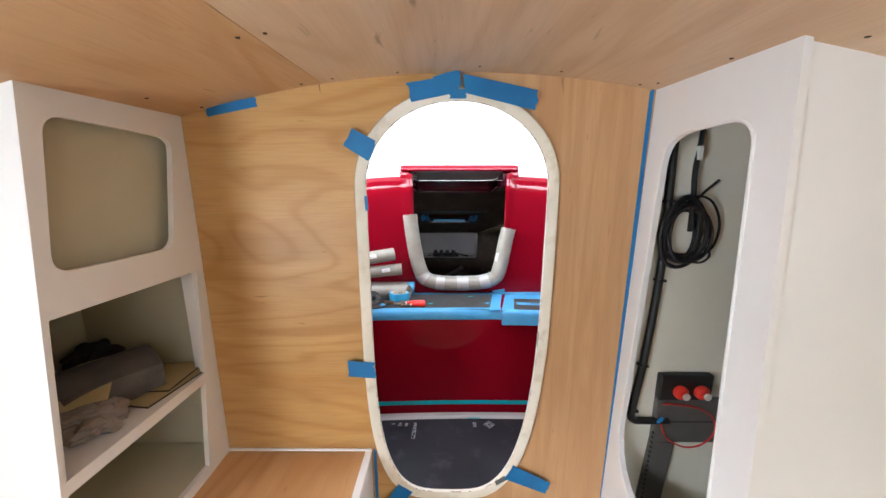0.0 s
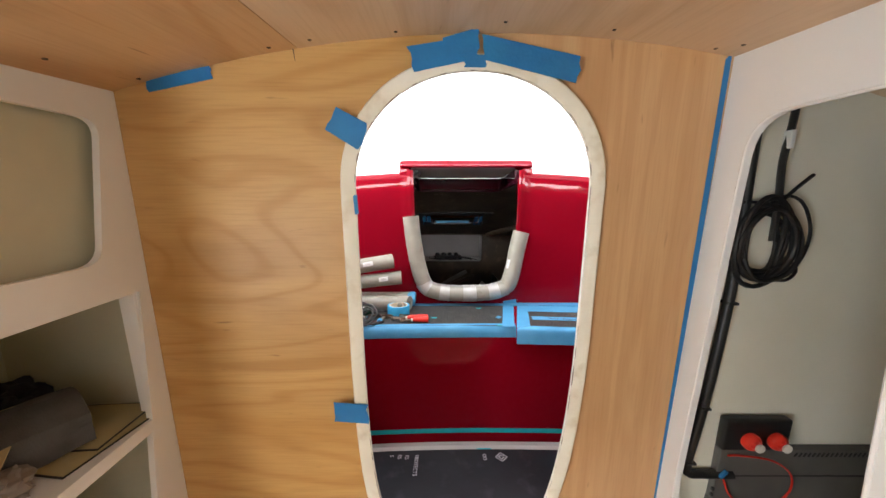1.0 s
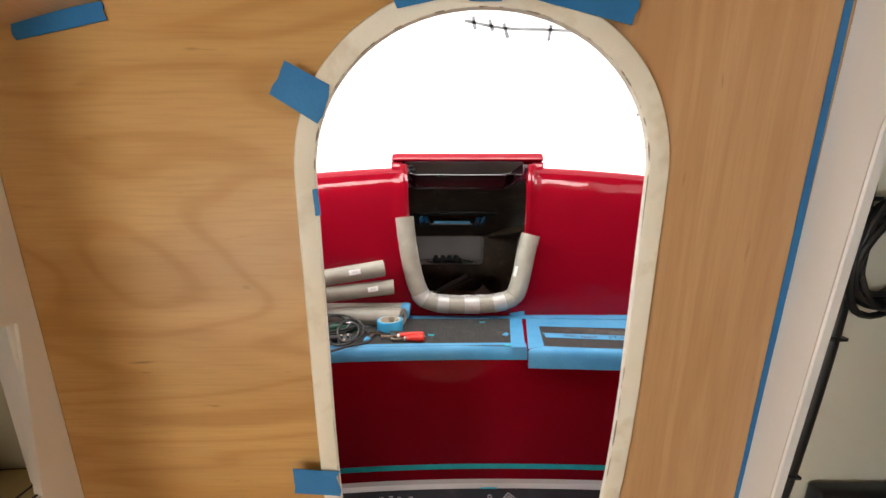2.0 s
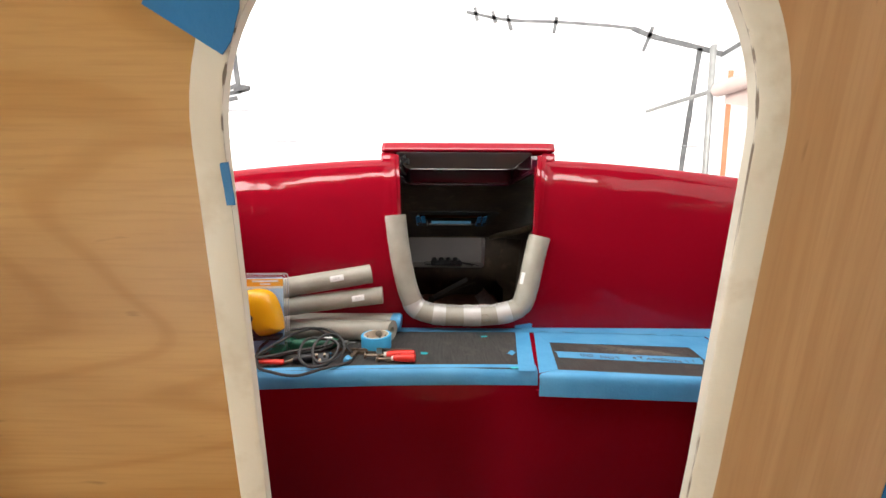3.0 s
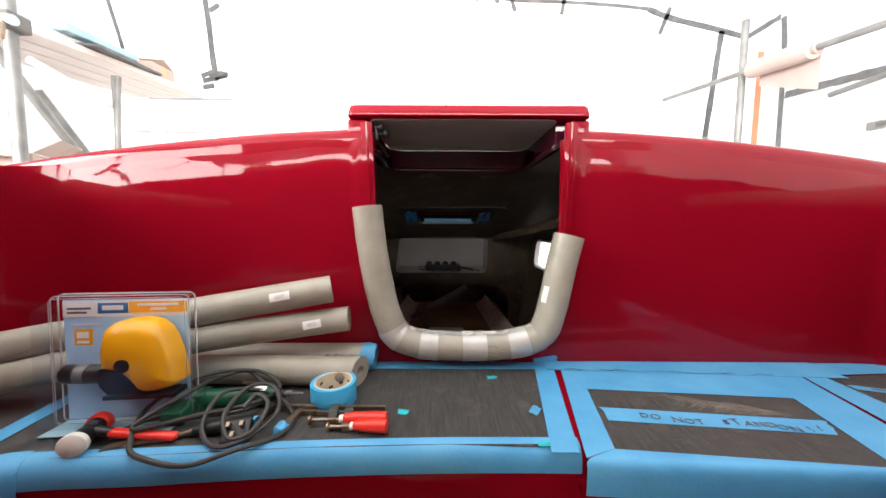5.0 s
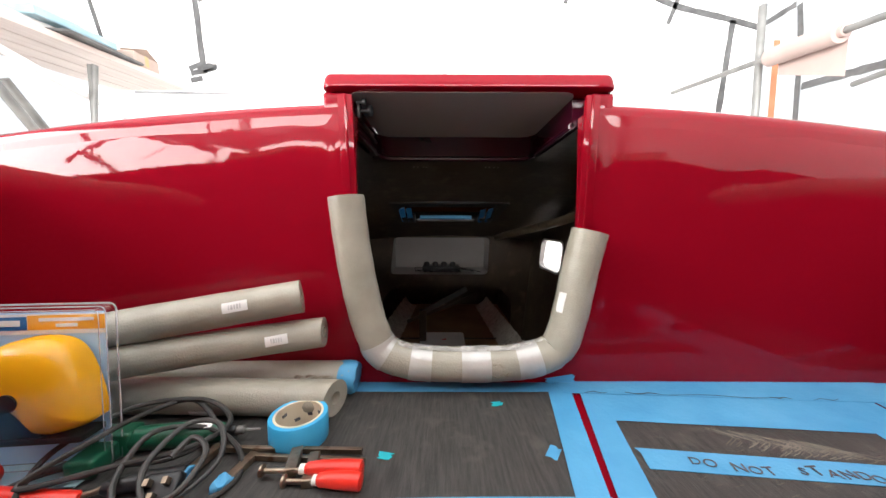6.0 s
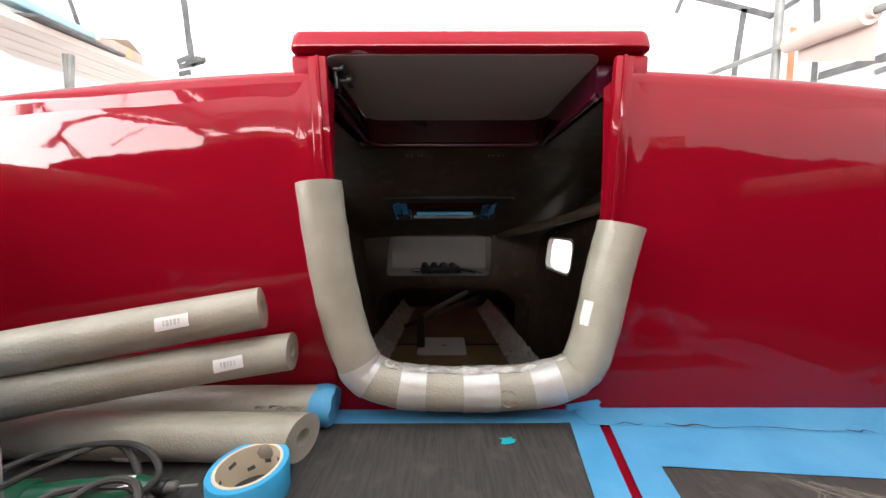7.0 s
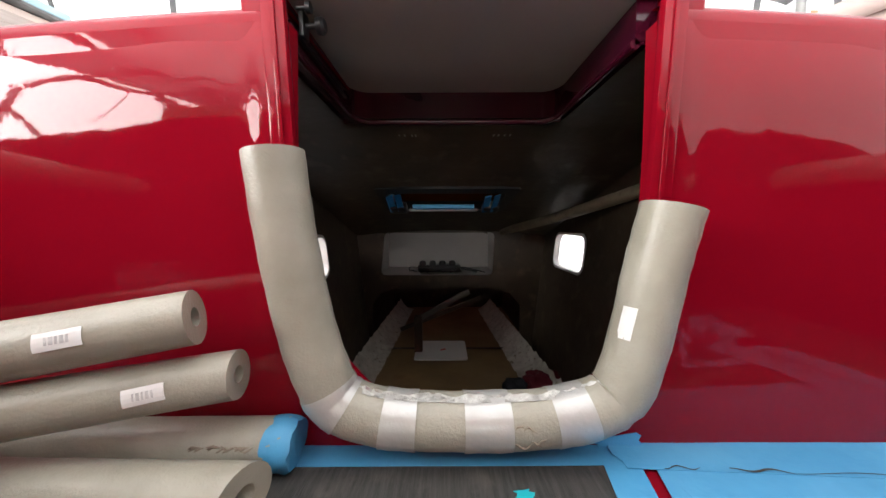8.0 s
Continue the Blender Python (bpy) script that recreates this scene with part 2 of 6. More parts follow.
AMBER.use_nodes = True
_t = AMBER.node_tree.nodes.new("ShaderNodeBsdfTranslucent")
_t.inputs[0].default_value = (0.07, 0.03, 0.01, 1)
AMBER.node_tree.links.new(_t.outputs[0], AMBER.node_tree.nodes["Material Output"].inputs[0])
SHEET = bpy.data.materials.new("translucent_white_sheeting")
SHEET.use_nodes = True
_n, _l = SHEET.node_tree.nodes, SHEET.node_tree.links.new
_d, _t, _m, _x = (_n.new("ShaderNode" + k) for k in ("BsdfDiffuse", "BsdfTranslucent", "MixShader", "TexNoise"))
_x.inputs["Scale"].default_value = 1.4
_r = _n.new("ShaderNodeValToRGB")
_r.color_ramp.elements[0].color, _r.color_ramp.elements[1].color = (0.78, 0.77, 0.76, 1), (0.90, 0.90, 0.89, 1)
_l(_x.outputs["Fac"], _r.inputs[0])
_l(_r.outputs[0], _d.inputs[0])
_l(_r.outputs[0], _t.inputs[0])
_m.inputs[0].default_value = 0.65
_l(_d.outputs[0], _m.inputs[1])
_l(_t.outputs[0], _m.inputs[2])
_l(_m.outputs[0], _n["Material Output"].inputs[0])


# ---- mesh builders ----
def part(name, bm, mat, parent=None, label="", smooth=False):
    """Links a bmesh as one mesh object, under its thing where one is given."""
    bmesh.ops.recalc_face_normals(bm, faces=bm.faces)
    if smooth:
        for f in bm.faces:
            f.smooth = True
        for e in bm.edges:
            if len(e.link_faces) == 2 and e.calc_face_angle(0) > 0.7:
                e.smooth = False
    me = bpy.data.meshes.new(name)
    bm.to_mesh(me)
    bm.free()
    me.materials.append(mat)
    ob = new(name, me)
    if parent is not None:
        ob.parent = parent
    if label:
        tagged(ob, label=label)
    return ob


def thing(name, label, category, group="", at=None):
    ob = new(name)
    ob.empty_display_size = 0.05
    if at is not None:
        ob.matrix_basis = at
    return tagged(ob, label, category, group)


def single(name, bm, mat, label, category, group="", kind="", smooth=False, at=None):
    ob = part(name, bm, mat, None, "", smooth)
    if at is not None:
        ob.matrix_basis = at
    return tagged(ob, label, category, group, kind)


def box(x0, x1, y0, y1, z0, z1, bevel=0.0, seg=2):
    bm = bmesh.new()
    v = [bm.verts.new((x, y, z)) for x in (x0, x1) for y in (y0, y1) for z in (z0, z1)]
    for q in ((0, 1, 3, 2), (4, 6, 7, 5), (0, 4, 5, 1), (2, 3, 7, 6), (0, 2, 6, 4), (1, 5, 7, 3)):
        bm.faces.new([v[i] for i in q])
    if bevel:
        bmesh.ops.bevel(bm, geom=bm.edges[:], offset=bevel, segments=seg, affect="EDGES", profile=0.6)
    return bm


def plate(outer, holes, f, d0, d1):
    """A flat board with holes: loops of (u, v), placed by f(u, v, w) from w = d0 to d1."""
    bm = bmesh.new()
    rims = []
    for d in (d0, d1):
        edges, loops = [], []
        for loop in (outer, *holes):
            vs = [bm.verts.new(f(u, v, d)) for u, v in loop]
            edges += [bm.edges.new((vs[i], vs[i - 1])) for i in range(len(vs))]
            loops.append(vs)
        bmesh.ops.triangle_fill(bm, edges=edges, use_beauty=True)
        rims.append(loops)
    for a, b in zip(*rims):
        for i in range(len(a)):
            bm.faces.new((a[i - 1], a[i], b[i], b[i - 1]))
    return bm


def rounded(u0, u1, v0, v1, r, seg=6, skew=0.0):
    """Loop of a rounded rectangle."""
    out = []
    for cu, cv, a in ((u1 - r, v1 - r, 0), (u0 + r, v1 - r, 90), (u0 + r, v0 + r, 180), (u1 - r, v0 + r, 270)):
        for i in range(seg + 1):
            b = radians(a + 90 * i / seg)
            u, v = cu + r * math.cos(b), cv + r * math.sin(b)
            out.append((u + skew * (v - v0), v))
    return out


def smooth_path(points, n=8):
    """Catmull-Rom through the points."""
    p = [Vector(q) for q in points]
    p = [2 * p[0] - p[1], *p, 2 * p[-1] - p[-2]]
    out = []
    for i in range(1, len(p) - 2):
        for k in range(n):
            t = k / n
            a, b, c, d = p[i - 1:i + 3]
            out.append(0.5 * (2 * b + (c - a) * t + (2 * a - 5 * b + 4 * c - d) * t * t + (3 * b - a - 3 * c + d) * t ** 3))
    return out + [p[-2]]


def sweep(bm, path, radius, seg=12, cap=True, squash=1.0):
    """Sweeps a circle along a path; radius: a number, or one for each point. Returns the first and last rings."""
    path = [Vector(p) for p in path]
    rad = radius if isinstance(radius, (list, tuple)) else [radius] * len(path)
    rings, side = [], None
    for i, p in enumerate(path):
        d = (path[min(i + 1, len(path) - 1)] - path[max(i - 1, 0)]).normalized()
        if side is None:
            side = d.cross(Vector((0, 0, 1)) if abs(d.z) < 0.9 else Vector((0, 1, 0))).normalized()
        side = (side - d * side.dot(d)).normalized()
        up = side.cross(d)
        rings.append([bm.verts.new(p + rad[i] * (side * math.cos(6.28319 * k / seg) + up * squash * math.sin(6.28319 * k / seg))) for k in range(seg)])
    for a, b in zip(rings, rings[1:]):
        for k in range(seg):
            bm.faces.new((a[k - 1], a[k], b[k], b[k - 1]))
    if cap:
        bm.faces.new(rings[0])
        bm.faces.new(rings[-1][::-1])
    return rings[0], rings[-1]


def rod(path, radius, seg=12, squash=1.0):
    bm = bmesh.new()
    sweep(bm, path, radius, seg, True, squash)
    return bm


def hollow(path, outer, inner, seg=20):
    """A thick-walled tube along a path, open at both ends."""
    bm = bmesh.new()
    a0, a1 = sweep(bm, path, outer, seg, False)
    b0, b1 = sweep(bm, path, inner, seg, False)
    for a, b in ((a0, b0), (a1, b1)):
        for k in range(seg):
            bm.faces.new((a[k - 1], a[k], b[k], b[k - 1]))
    return bm


def lathe(profile, seg=24, closed=False):
    """Turns (radius, height) pairs round the z axis."""
    bm = bmesh.new()
    rings = [[bm.verts.new((r * math.cos(6.28319 * k / seg), r * math.sin(6.28319 * k / seg), z)) for k in range(seg)] for r, z in profile]
    pairs = list(zip(rings, rings[1:])) + ([(rings[-1], rings[0])] if closed else [])
    for a, b in pairs:
        for k in range(seg):
            bm.faces.new((a[k - 1], a[k], b[k], b[k - 1]))
    if not closed:
        bm.faces.new(rings[0])
        bm.faces.new(rings[-1])
    return bm


def moved(bm, m):
    bmesh.ops.transform(bm, matrix=m, verts=bm.verts)
    return bm


def merged(*bms):
    out = bmesh.new()
    for b in bms:
        me = bpy.data.meshes.new("tmp")
        b.to_mesh(me)
        b.free()
        out.from_mesh(me)
        bpy.data.meshes.remove(me)
    return out


def sheet(rows, thick):
    """A thin sheet from rows of points, with a back thick metres behind along its normals."""
    bm = bmesh.new()
    v = [[bm.verts.new(p) for p in r] for r in rows]
    for a, b in zip(v, v[1:]):
        for i in range(1, len(a)):
            bm.faces.new((a[i - 1], a[i], b[i], b[i - 1]))
    bm.normal_update()
    bmesh.ops.solidify(bm, geom=bm.faces[:], thickness=thick)
    return bm


def lettering(name, text, size, matrix, mat, parent=None, label="", shear=0.0):
    """Built-in font, turned into a mesh."""
    cu = bpy.data.curves.new(name, "FONT")
    cu.body, cu.size, cu.shear, cu.align_x, cu.align_y = text, size, shear, "CENTER", "CENTER"
    cu.extrude = 0.0003
    tmp = bpy.data.objects.new("tmp_text", cu)
    scene.collection.objects.link(tmp)
    me = bpy.data.meshes.new_from_object(tmp.evaluated_get(bpy.context.evaluated_depsgraph_get()))
    bpy.data.objects.remove(tmp)
    me.name = name
    me.transform(matrix)
    me.materials.clear()
    me.materials.append(mat)
    ob = new(name, me)
    if parent is not None:
        ob.parent = parent
    if label:
        tagged(ob, label=label)
    return ob


def torn_strip(corners, f, lift, thick=0.0008, n=12, jag=0.004, ripple=0.001, seed=1):
    """Tape: four (u, v) corners in order, end edges torn, placed by f(u, v, w) with w = lift above the face."""
    rnd = random.Random(seed)
    a, b, c, d = [Vector(p) for p in corners]
    rows = []
    along = (b - a).normalized()
    ends = [[along * rnd.uniform(-jag, jag) for _ in range(5)] for _ in range(2)]
    for j in range(5):
        s = j / 4
        r = []
        for i in range(n + 1):
            t = i / n
            p = (a.lerp(b, t)).lerp(d.lerp(c, t), s)
            if i == 0:
                p = p + ends[0][j]
            if i == n:
                p = p + ends[1][j]
            r.append(f(p.x, p.y, lift + ripple * (0.5 + 0.5 * noise.noise(Vector((p.x * 60, p.y * 60, seed))))))
        rows.append(r)
    return sheet(rows, thick)


# ---- aft cabin: its wall leans 5.7 degrees, so it has axes of its own ----
AFT = Matrix.Rotation(radians(5.7), 4, "X")
WALL = 0.95
DOOR_X = -0.05


def on_wall(u, v, w):
    """A place on the forward wall: w metres in front of it."""
    return Vector((u, WALL - w, v))


def round_poly(corners, r, seg=6):
    """A loop through the corners, each one rounded; r: one radius, or one for each corner."""
    out = []
    n = len(corners)
    for i in range(n):
        p, a, b = Vector(corners[i]), Vector(corners[i - 1]), Vector(corners[(i + 1) % n])
        q = r[i] if isinstance(r, (list, tuple)) else r
        s, e = p + (a - p).normalized() * q, p + (b - p).normalized() * q
        for k in range(seg + 1):
            t = k / seg
            out.append(tuple((1 - t) ** 2 * s + 2 * t * (1 - t) * p + t * t * e))
    return out


def door_loop(grow=0.0, a0=0, a1=360, seg=48):
    """The doorway's outline: a full arc above, straight sides that draw in below, more so on the right."""
    out = []
    for i in range(seg + 1):
        a = radians(a0 + (a1 - a0) * i / seg)
        top = math.sin(a) >= -1e-4
        c, q = math.cos(a), math.sin(a)
        w, h, cz, p = (0.2435, 0.222, 0.93, 2.07) if top else (0.2435, 0.782, 0.75, 4.0 if c < 0 else 3.1)
        if not top and c > 0:
            w -= 0.010 * abs(q)
        out.append((DOOR_X + (w + grow) * math.copysign(abs(c) ** (2 / p), c), cz + (h + grow) * math.copysign(abs(q) ** (2 / p), q)))
    return out


left_half = [(DOOR_X, 1.31), (-0.785, 1.31), (-0.785, -0.4), (DOOR_X, -0.4)] + door_loop(0.012, 270, 180.001, 16) + door_loop(0.012, 180, 90, 18)
right_half = [(DOOR_X, -0.4), (0.475, -0.4), (0.475, 1.31), (DOOR_X, 1.31)] + door_loop(0.012, 90, 0, 18) + door_loop(0.012, 360, 270, 16)
w_l = single("wall_forward_left", plate(left_half, [], on_wall, 0.0, -0.004), PLY_LEFT, "warm orange plywood wall with wavy grain beside the oval doorway", "wall", kind="structure", at=AFT)
w_r = single("wall_forward_right", plate(right_half, [], on_wall, 0.0, -0.004), PLY_RIGHT, "pinkish plywood wall with straight upright grain beside the oval doorway", "wall", kind="structure", at=AFT)
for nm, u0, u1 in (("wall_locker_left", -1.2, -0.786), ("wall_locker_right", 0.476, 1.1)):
    single(nm, plate([(u0, -0.4), (u1, -0.4), (u1, 1.31), (u0, 1.31)], [], on_wall, 0.0, -0.004), CREAM if u0 < 0 else CREAM_LIT, "cream painted wall at the end of the locker", "wall", kind="structure", at=AFT)
# outer skin towards the cockpit, unseen, drawn wider than the cabin for its reflection
skin_hole = door_loop(0.028)[:-1]
single("wall_cockpit_aft", plate([(-1.95, -0.3), (1.95, -0.3)] + [(1.95 - 3.9 * i / 24, 1.285 - 0.048 * (1.95 - 3.9 * i / 24 + 0.15) ** 2) for i in range(25)], [skin_hole], on_wall, -0.0055, -0.009), RED, "glossy red outer skin of the aft cabin", "wall", kind="structure", at=AFT)
ring = bmesh.new()
ring_loops = [[ring.verts.new(on_wall(u, v, w)) for u, v in door_loop(g, seg=72)[:-1]] for g, w in ((0.031, 0.0), (0.031, 0.0125), (0.028, 0.0155), (0.003, 0.0155), (0.0005, 0.0135), (0.001, 0.004), (0.010, -0.001))]
for a, b in zip(ring_loops, ring_loops[1:]):
    for i in range(len(a)):
        ring.faces.new((a[i - 1], a[i], b[i], b[i - 1]))
trim = single("door_trim", ring, RING, "raw cream laminate ring framing the oval doorway", "door frame", kind="structure", smooth=True, at=AFT)
part("gap", plate(door_loop(0.0345)[:-1], [door_loop(0.028)[:-1]], on_wall, 0.0015, 0.0005), SEALANT, trim, "dark gap round the ring")
edge_loop = [on_wall(u, v, 0.0130) for u, v in door_loop(0.0012, seg=400)]
chips = bmesh.new()
sweep(chips, edge_loop, [0.0009 + 0.0012 * max(0.0, noise.noise(p * 45) + 0.4 * noise.noise(p * 190)) for p in edge_loop], 5, False)
part("chipped_edge", chips, FOAM_IN, trim, "splintered brown edge")


def roof_z(x, y):
    return 1.223 - 0.185 * (x + 0.02) ** 2 - 0.07 * (WALL - y)


def roof_piece(x0, x1, y0, y1, lift=0.0, thick=0.015, n=14):
    rows = [[(x0 + (x1 - x0) * i / n, y, roof_z(x0 + (x1 - x0) * i / n, y) + lift) for i in range(n + 1)] for y in (y0, y0 + (y1 - y0) / 2, y1)]
    bm = bmesh.new()
    lo = [[bm.verts.new(p) for p in r] for r in rows]
    hi = [[bm.verts.new((p[0], p[1], p[2] + thick)) for p in r] for r in rows]
    for g in (lo, hi):
        for a, b in zip(g, g[1:]):
            for i in range(1, n + 1):
                bm.faces.new((a[i - 1], a[i], b[i], b[i - 1]))
    for a, b in ((lo[0], hi[0]), (lo[-1], hi[-1])):
        for i in range(1, n + 1):
            bm.faces.new((a[i - 1], a[i], b[i], b[i - 1]))
    for k in (0, n):
        for j in range(2):
            bm.faces.new((lo[j][k], lo[j + 1][k], hi[j + 1][k], hi[j][k]))
    return bm


ceil = single("ceiling", merged(roof_piece(-1.2, -0.3965, -1.1, 0.949), roof_piece(-0.395, 1.1, -1.1, 0.949)), PLY_TOP_A, "cambered plywood ceiling of two sheets with screw heads", "ceiling", kind="structure", at=AFT)
ceil.data.materials.append(PLY_TOP_B)
for poly in ceil.data.polygons:
    if poly.center.x > -0.396:
        poly.material_index = 1
# unseen film, added so that its jagged edge mirrors in the bulkhead
cov = bmesh.new()
cg = []
for j in range(13):
    row = []
    for i in range(141):
        x = -1.95 + 3.9 * i / 140
        z = 1.295 - 0.048 * (x + 0.15) ** 2 - 0.02 * j / 12
        row.append(cov.verts.new((x, 0.35 + 0.61 * j / 12, z + 0.018 * noise.noise(Vector((x * 4, j * 0.5, 2))) + 0.012 * noise.noise(Vector((x * 13, j * 0.9, 7))))))
    cg.append(row)
for a, b in zip(cg, cg[1:]):
    for i in range(1, 141):
        cov.faces.new((a[i - 1], a[i], b[i], b[i - 1]))
single("roof_cover", cov, GREY_TAPE, "crumpled dark film over the aft cabin roof, added for its reflection", "film", kind="structure", smooth=True, at=AFT)
single("roof", roof_piece(-1.3, 1.3, -1.15, 0.955, 0.02, 0.03), PAINT, "white cabin roof above the plywood lining", "roof", kind="structure", at=AFT)
screw_bm = lathe([(0.0005, -0.0012), (0.0035, -0.0012), (0.0042, 0.0015)], 10)
screw_me = None
for x, y in ((-0.72, 0.80), (-0.70, 0.93), (-0.42, 0.65), (-0.375, 0.65), (-0.44, 0.925), (-0.36, 0.92), (0.0, 0.90), (0.43, 0.90), (0.405, 0.93), (0.445, 0.72), (0.52, 0.585), (0.63, 0.60), (-0.42, 0.35), (-0.375, 0.35), (0.2, 0.91), (-0.2, 0.925)):
    if screw_me is None:
        s = part("screw", screw_bm, SEALANT, ceil)
        screw_me = s.data
    else:
        s = new("screw", screw_me)
        s.parent = ceil
    s.matrix_basis = Matrix.Translation((x, y, roof_z(x, y)))

# unseen enclosing shell of the aft cabin; port and added stern opening let daylight in
single("wall_hull_left", plate([(-1.1, -0.4), (0.95, -0.4), (0.95, 1.2), (-1.1, 1.2)], [rounded(-0.75, -0.19, 0.30, 0.78, 0.06)], lambda u, v, w: Vector((-1.15 - w, u, v)), 0.0, 0.02), CREAM, "cream hull side with an open port", "wall", kind="structure", at=AFT)
single("wall_hull_right", plate([(-1.1, -0.4), (0.95, -0.4), (0.95, 1.2), (-1.1, 1.2)], [], lambda u, v, w: Vector((1.03 + w, u, v)), 0.0, 0.02), CREAM, "cream hull side", "wall", kind="structure", at=AFT)
single("wall_stern", plate([(-1.17, -0.4), (1.05, -0.4), (1.05, 1.2), (-1.17, 1.2)], [rounded(-0.3, 0.3, 0.64, 0.86, 0.06)], lambda u, v, w: Vector((u, -1.1 - w, v)), 0.0, 0.02), CREAM, "cream stern wall with an opening", "wall", kind="structure", at=AFT)
single("floor_aft", box(-1.17, 1.05, -1.12, 0.97, -0.43, -0.405), PLY_SEAT, "bare plywood cabin floor", "floor", kind="structure", at=AFT)


def aft_edge(v):
    return 0.509 + 0.097 * v


# left locker: face with a rounded window and two open shelves
locker = thing("locker", "white painted open locker with shelves and a rounded upper opening", "cabinet", at=AFT)
face_l = lambda u, v, w: Vector((-0.76 - w - 0.05 * max(0.0, u - 0.72), u, v))
outer_l = [(aft_edge(-0.4), -0.4), (0.949, -0.4), (0.949, 1.121), (aft_edge(1.1), 1.098)]
win_l = round_poly([(0.908, 1.056), (0.643, 1.056), (0.608, 0.785), (0.862, 0.785)], 0.035)
mid_l = [(0.924, 0.709), (0.585, 0.709), (0.556, 0.415), (0.898, 0.415)]
low_l = [(0.893, 0.387), (0.548, 0.387), (0.523, 0.14), (0.863, 0.14)]
part("face_panel", plate(outer_l, [win_l, mid_l, low_l], face_l, 0.0, 0.014), PAINT, locker)
part("end_panel", plate([(-0.762, -0.4), (-1.149, -0.4), (-1.149, 1.02), (-0.762, 1.098)], [], lambda u, v, w: Vector((u, aft_edge(v) + w, v)), 0.0, 0.012), PAINT, locker)
part("shelf", box(-1.148, -0.775, 0.565, 0.948, 0.388, 0.414), PAINT, locker)
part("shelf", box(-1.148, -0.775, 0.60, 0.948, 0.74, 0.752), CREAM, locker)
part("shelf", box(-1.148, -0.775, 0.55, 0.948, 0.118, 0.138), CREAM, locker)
part("cleat", box(-0.81, -0.776, 0.915, 0.949, 0.415, 0.709, 0.002), PAINT, locker)
part("cleat", box(-1.14, -0.776, 0.93, 0.949, 0.688, 0.712, 0.002), PAINT, locker)
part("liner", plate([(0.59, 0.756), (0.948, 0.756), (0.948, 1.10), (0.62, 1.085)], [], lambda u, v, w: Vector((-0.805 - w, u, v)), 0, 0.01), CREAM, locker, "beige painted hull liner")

# right locker: a face with one tall rounded opening
locker_r = thing("locker", "white painted locker with a tall rounded opening showing cables", "cabinet", at=AFT)
face_r = lambda u, v, w: Vector((0.434 + 0.0206 * v + w, u, v))
outer_r = [(aft_edge(-0.4), -0.4), (0.949, -0.4), (0.949, 1.182), (aft_edge(1.1) - 0.004, 1.158)]
hole_r = round_poly([(0.885, 1.056), (0.662, 1.056), (0.585, 0.02), (0.907, 0.09)], [0.07, 0.055, 0.06, 0.16])
part("face_panel", plate(outer_r, [hole_r], face_r, 0.0, 0.014), PAINT, locker_r)
part("end_panel", plate([(0.438, -0.4), (1.029, -0.4), (1.029, 1.02), (0.80, 1.09), (0.458, 1.158)], [], lambda u, v, w: Vector((u, aft_edge(v) + w, v)), 0.0, 0.012), PAINT, locker_r)
lip_bm = bmesh.new()
sweep(lip_bm, [face_r(u, v, -0.001) for u, v in hole_r + hole_r[:1]], 0.003, 6, False)
part("edge_bead", lip_bm, PAINT, locker_r, smooth=True)

# seat box
seat = thing("seat_box", "plywood-topped seat box with a white painted edge", "bench", at=AFT)
part("seat_top", box(-0.7705, -0.336, -0.3, 0.946, 0.092, 0.110), PLY_SEAT, seat)
part("edging", box(-0.335, -0.313, -0.3, 0.946, 0.090, 0.114, 0.003), PAINT, seat)
part("riser", box(-0.328, -0.316, -0.3, 0.946, -0.404, 0.089), PAINT, seat)
part("corner_bead", box(-0.7705, -0.313, 0.940, 0.9475, 0.1145, 0.121, 0.002), PAINT, seat)

# ---- cockpit ----
single("floor", box(-1.3, 1.3, 0.9, 1.5, -0.045, -0.02), BOARD, "black protection board laid on the cockpit floor", "floor", kind="structure")

FRONT = smooth_path([(-0.885, 0.99, 0), (-0.88, 1.15, 0), (-0.866, 1.27, 0), (-0.80, 1.345, 0), (-0.565, 1.366, 0), (-0.32, 1.385, 0), (-0.06, 1.395, 0), (0.18, 1.396, 0), (0.45, 1.39, 0), (0.68, 1.375, 0), (0.80, 1.35, 0), (0.835, 1.26, 0), (0.845, 1.1, 0), (0.85, 0.99, 0)], 5)


def offset_path(path, d):
    """Moves a plan path sideways by d, to its left as it runs."""
    out = []
    for i, p in enumerate(path):
        t = (path[min(i + 1, len(path) - 1)] - path[max(i - 1, 0)]).normalized()
        out.append(p + Vector((-t.y, t.x, 0)) * d)
    return out


def edge_strip(path, profile):
    """Lofts (inset, height) pairs along a plan path."""
    return [[Vector((p.x, p.y, z)) for p in offset_path(path, d)] for d, z in profile]


bench_bm = bmesh.new()
rows = edge_strip(FRONT, [(0.024, 0.530), (0.010, 0.5265), (0.002, 0.517), (0.0, 0.505), (0.004, 0.44), (0.055, -0.025)])
vv = [[bench_bm.verts.new(p) for p in r] for r in rows]
for a, b in zip(vv, vv[1:]):
    for i in range(1, len(a)):
        bench_bm.faces.new((a[i - 1], a[i], b[i], b[i - 1]))
back = [bench_bm.verts.new(p) for p in ((1.27, 0.99, 0.53), (1.27, 1.76, 0.53), (-1.26, 1.76, 0.53), (-1.26, 0.99, 0.53))]
loop = vv[0] + back
bmesh.ops.triangle_fill(bench_bm, edges=[bench_bm.edges.get((loop[i - 1], loop[i])) or bench_bm.edges.new((loop[i - 1], loop[i])) for i in range(len(loop))], use_beauty=True)
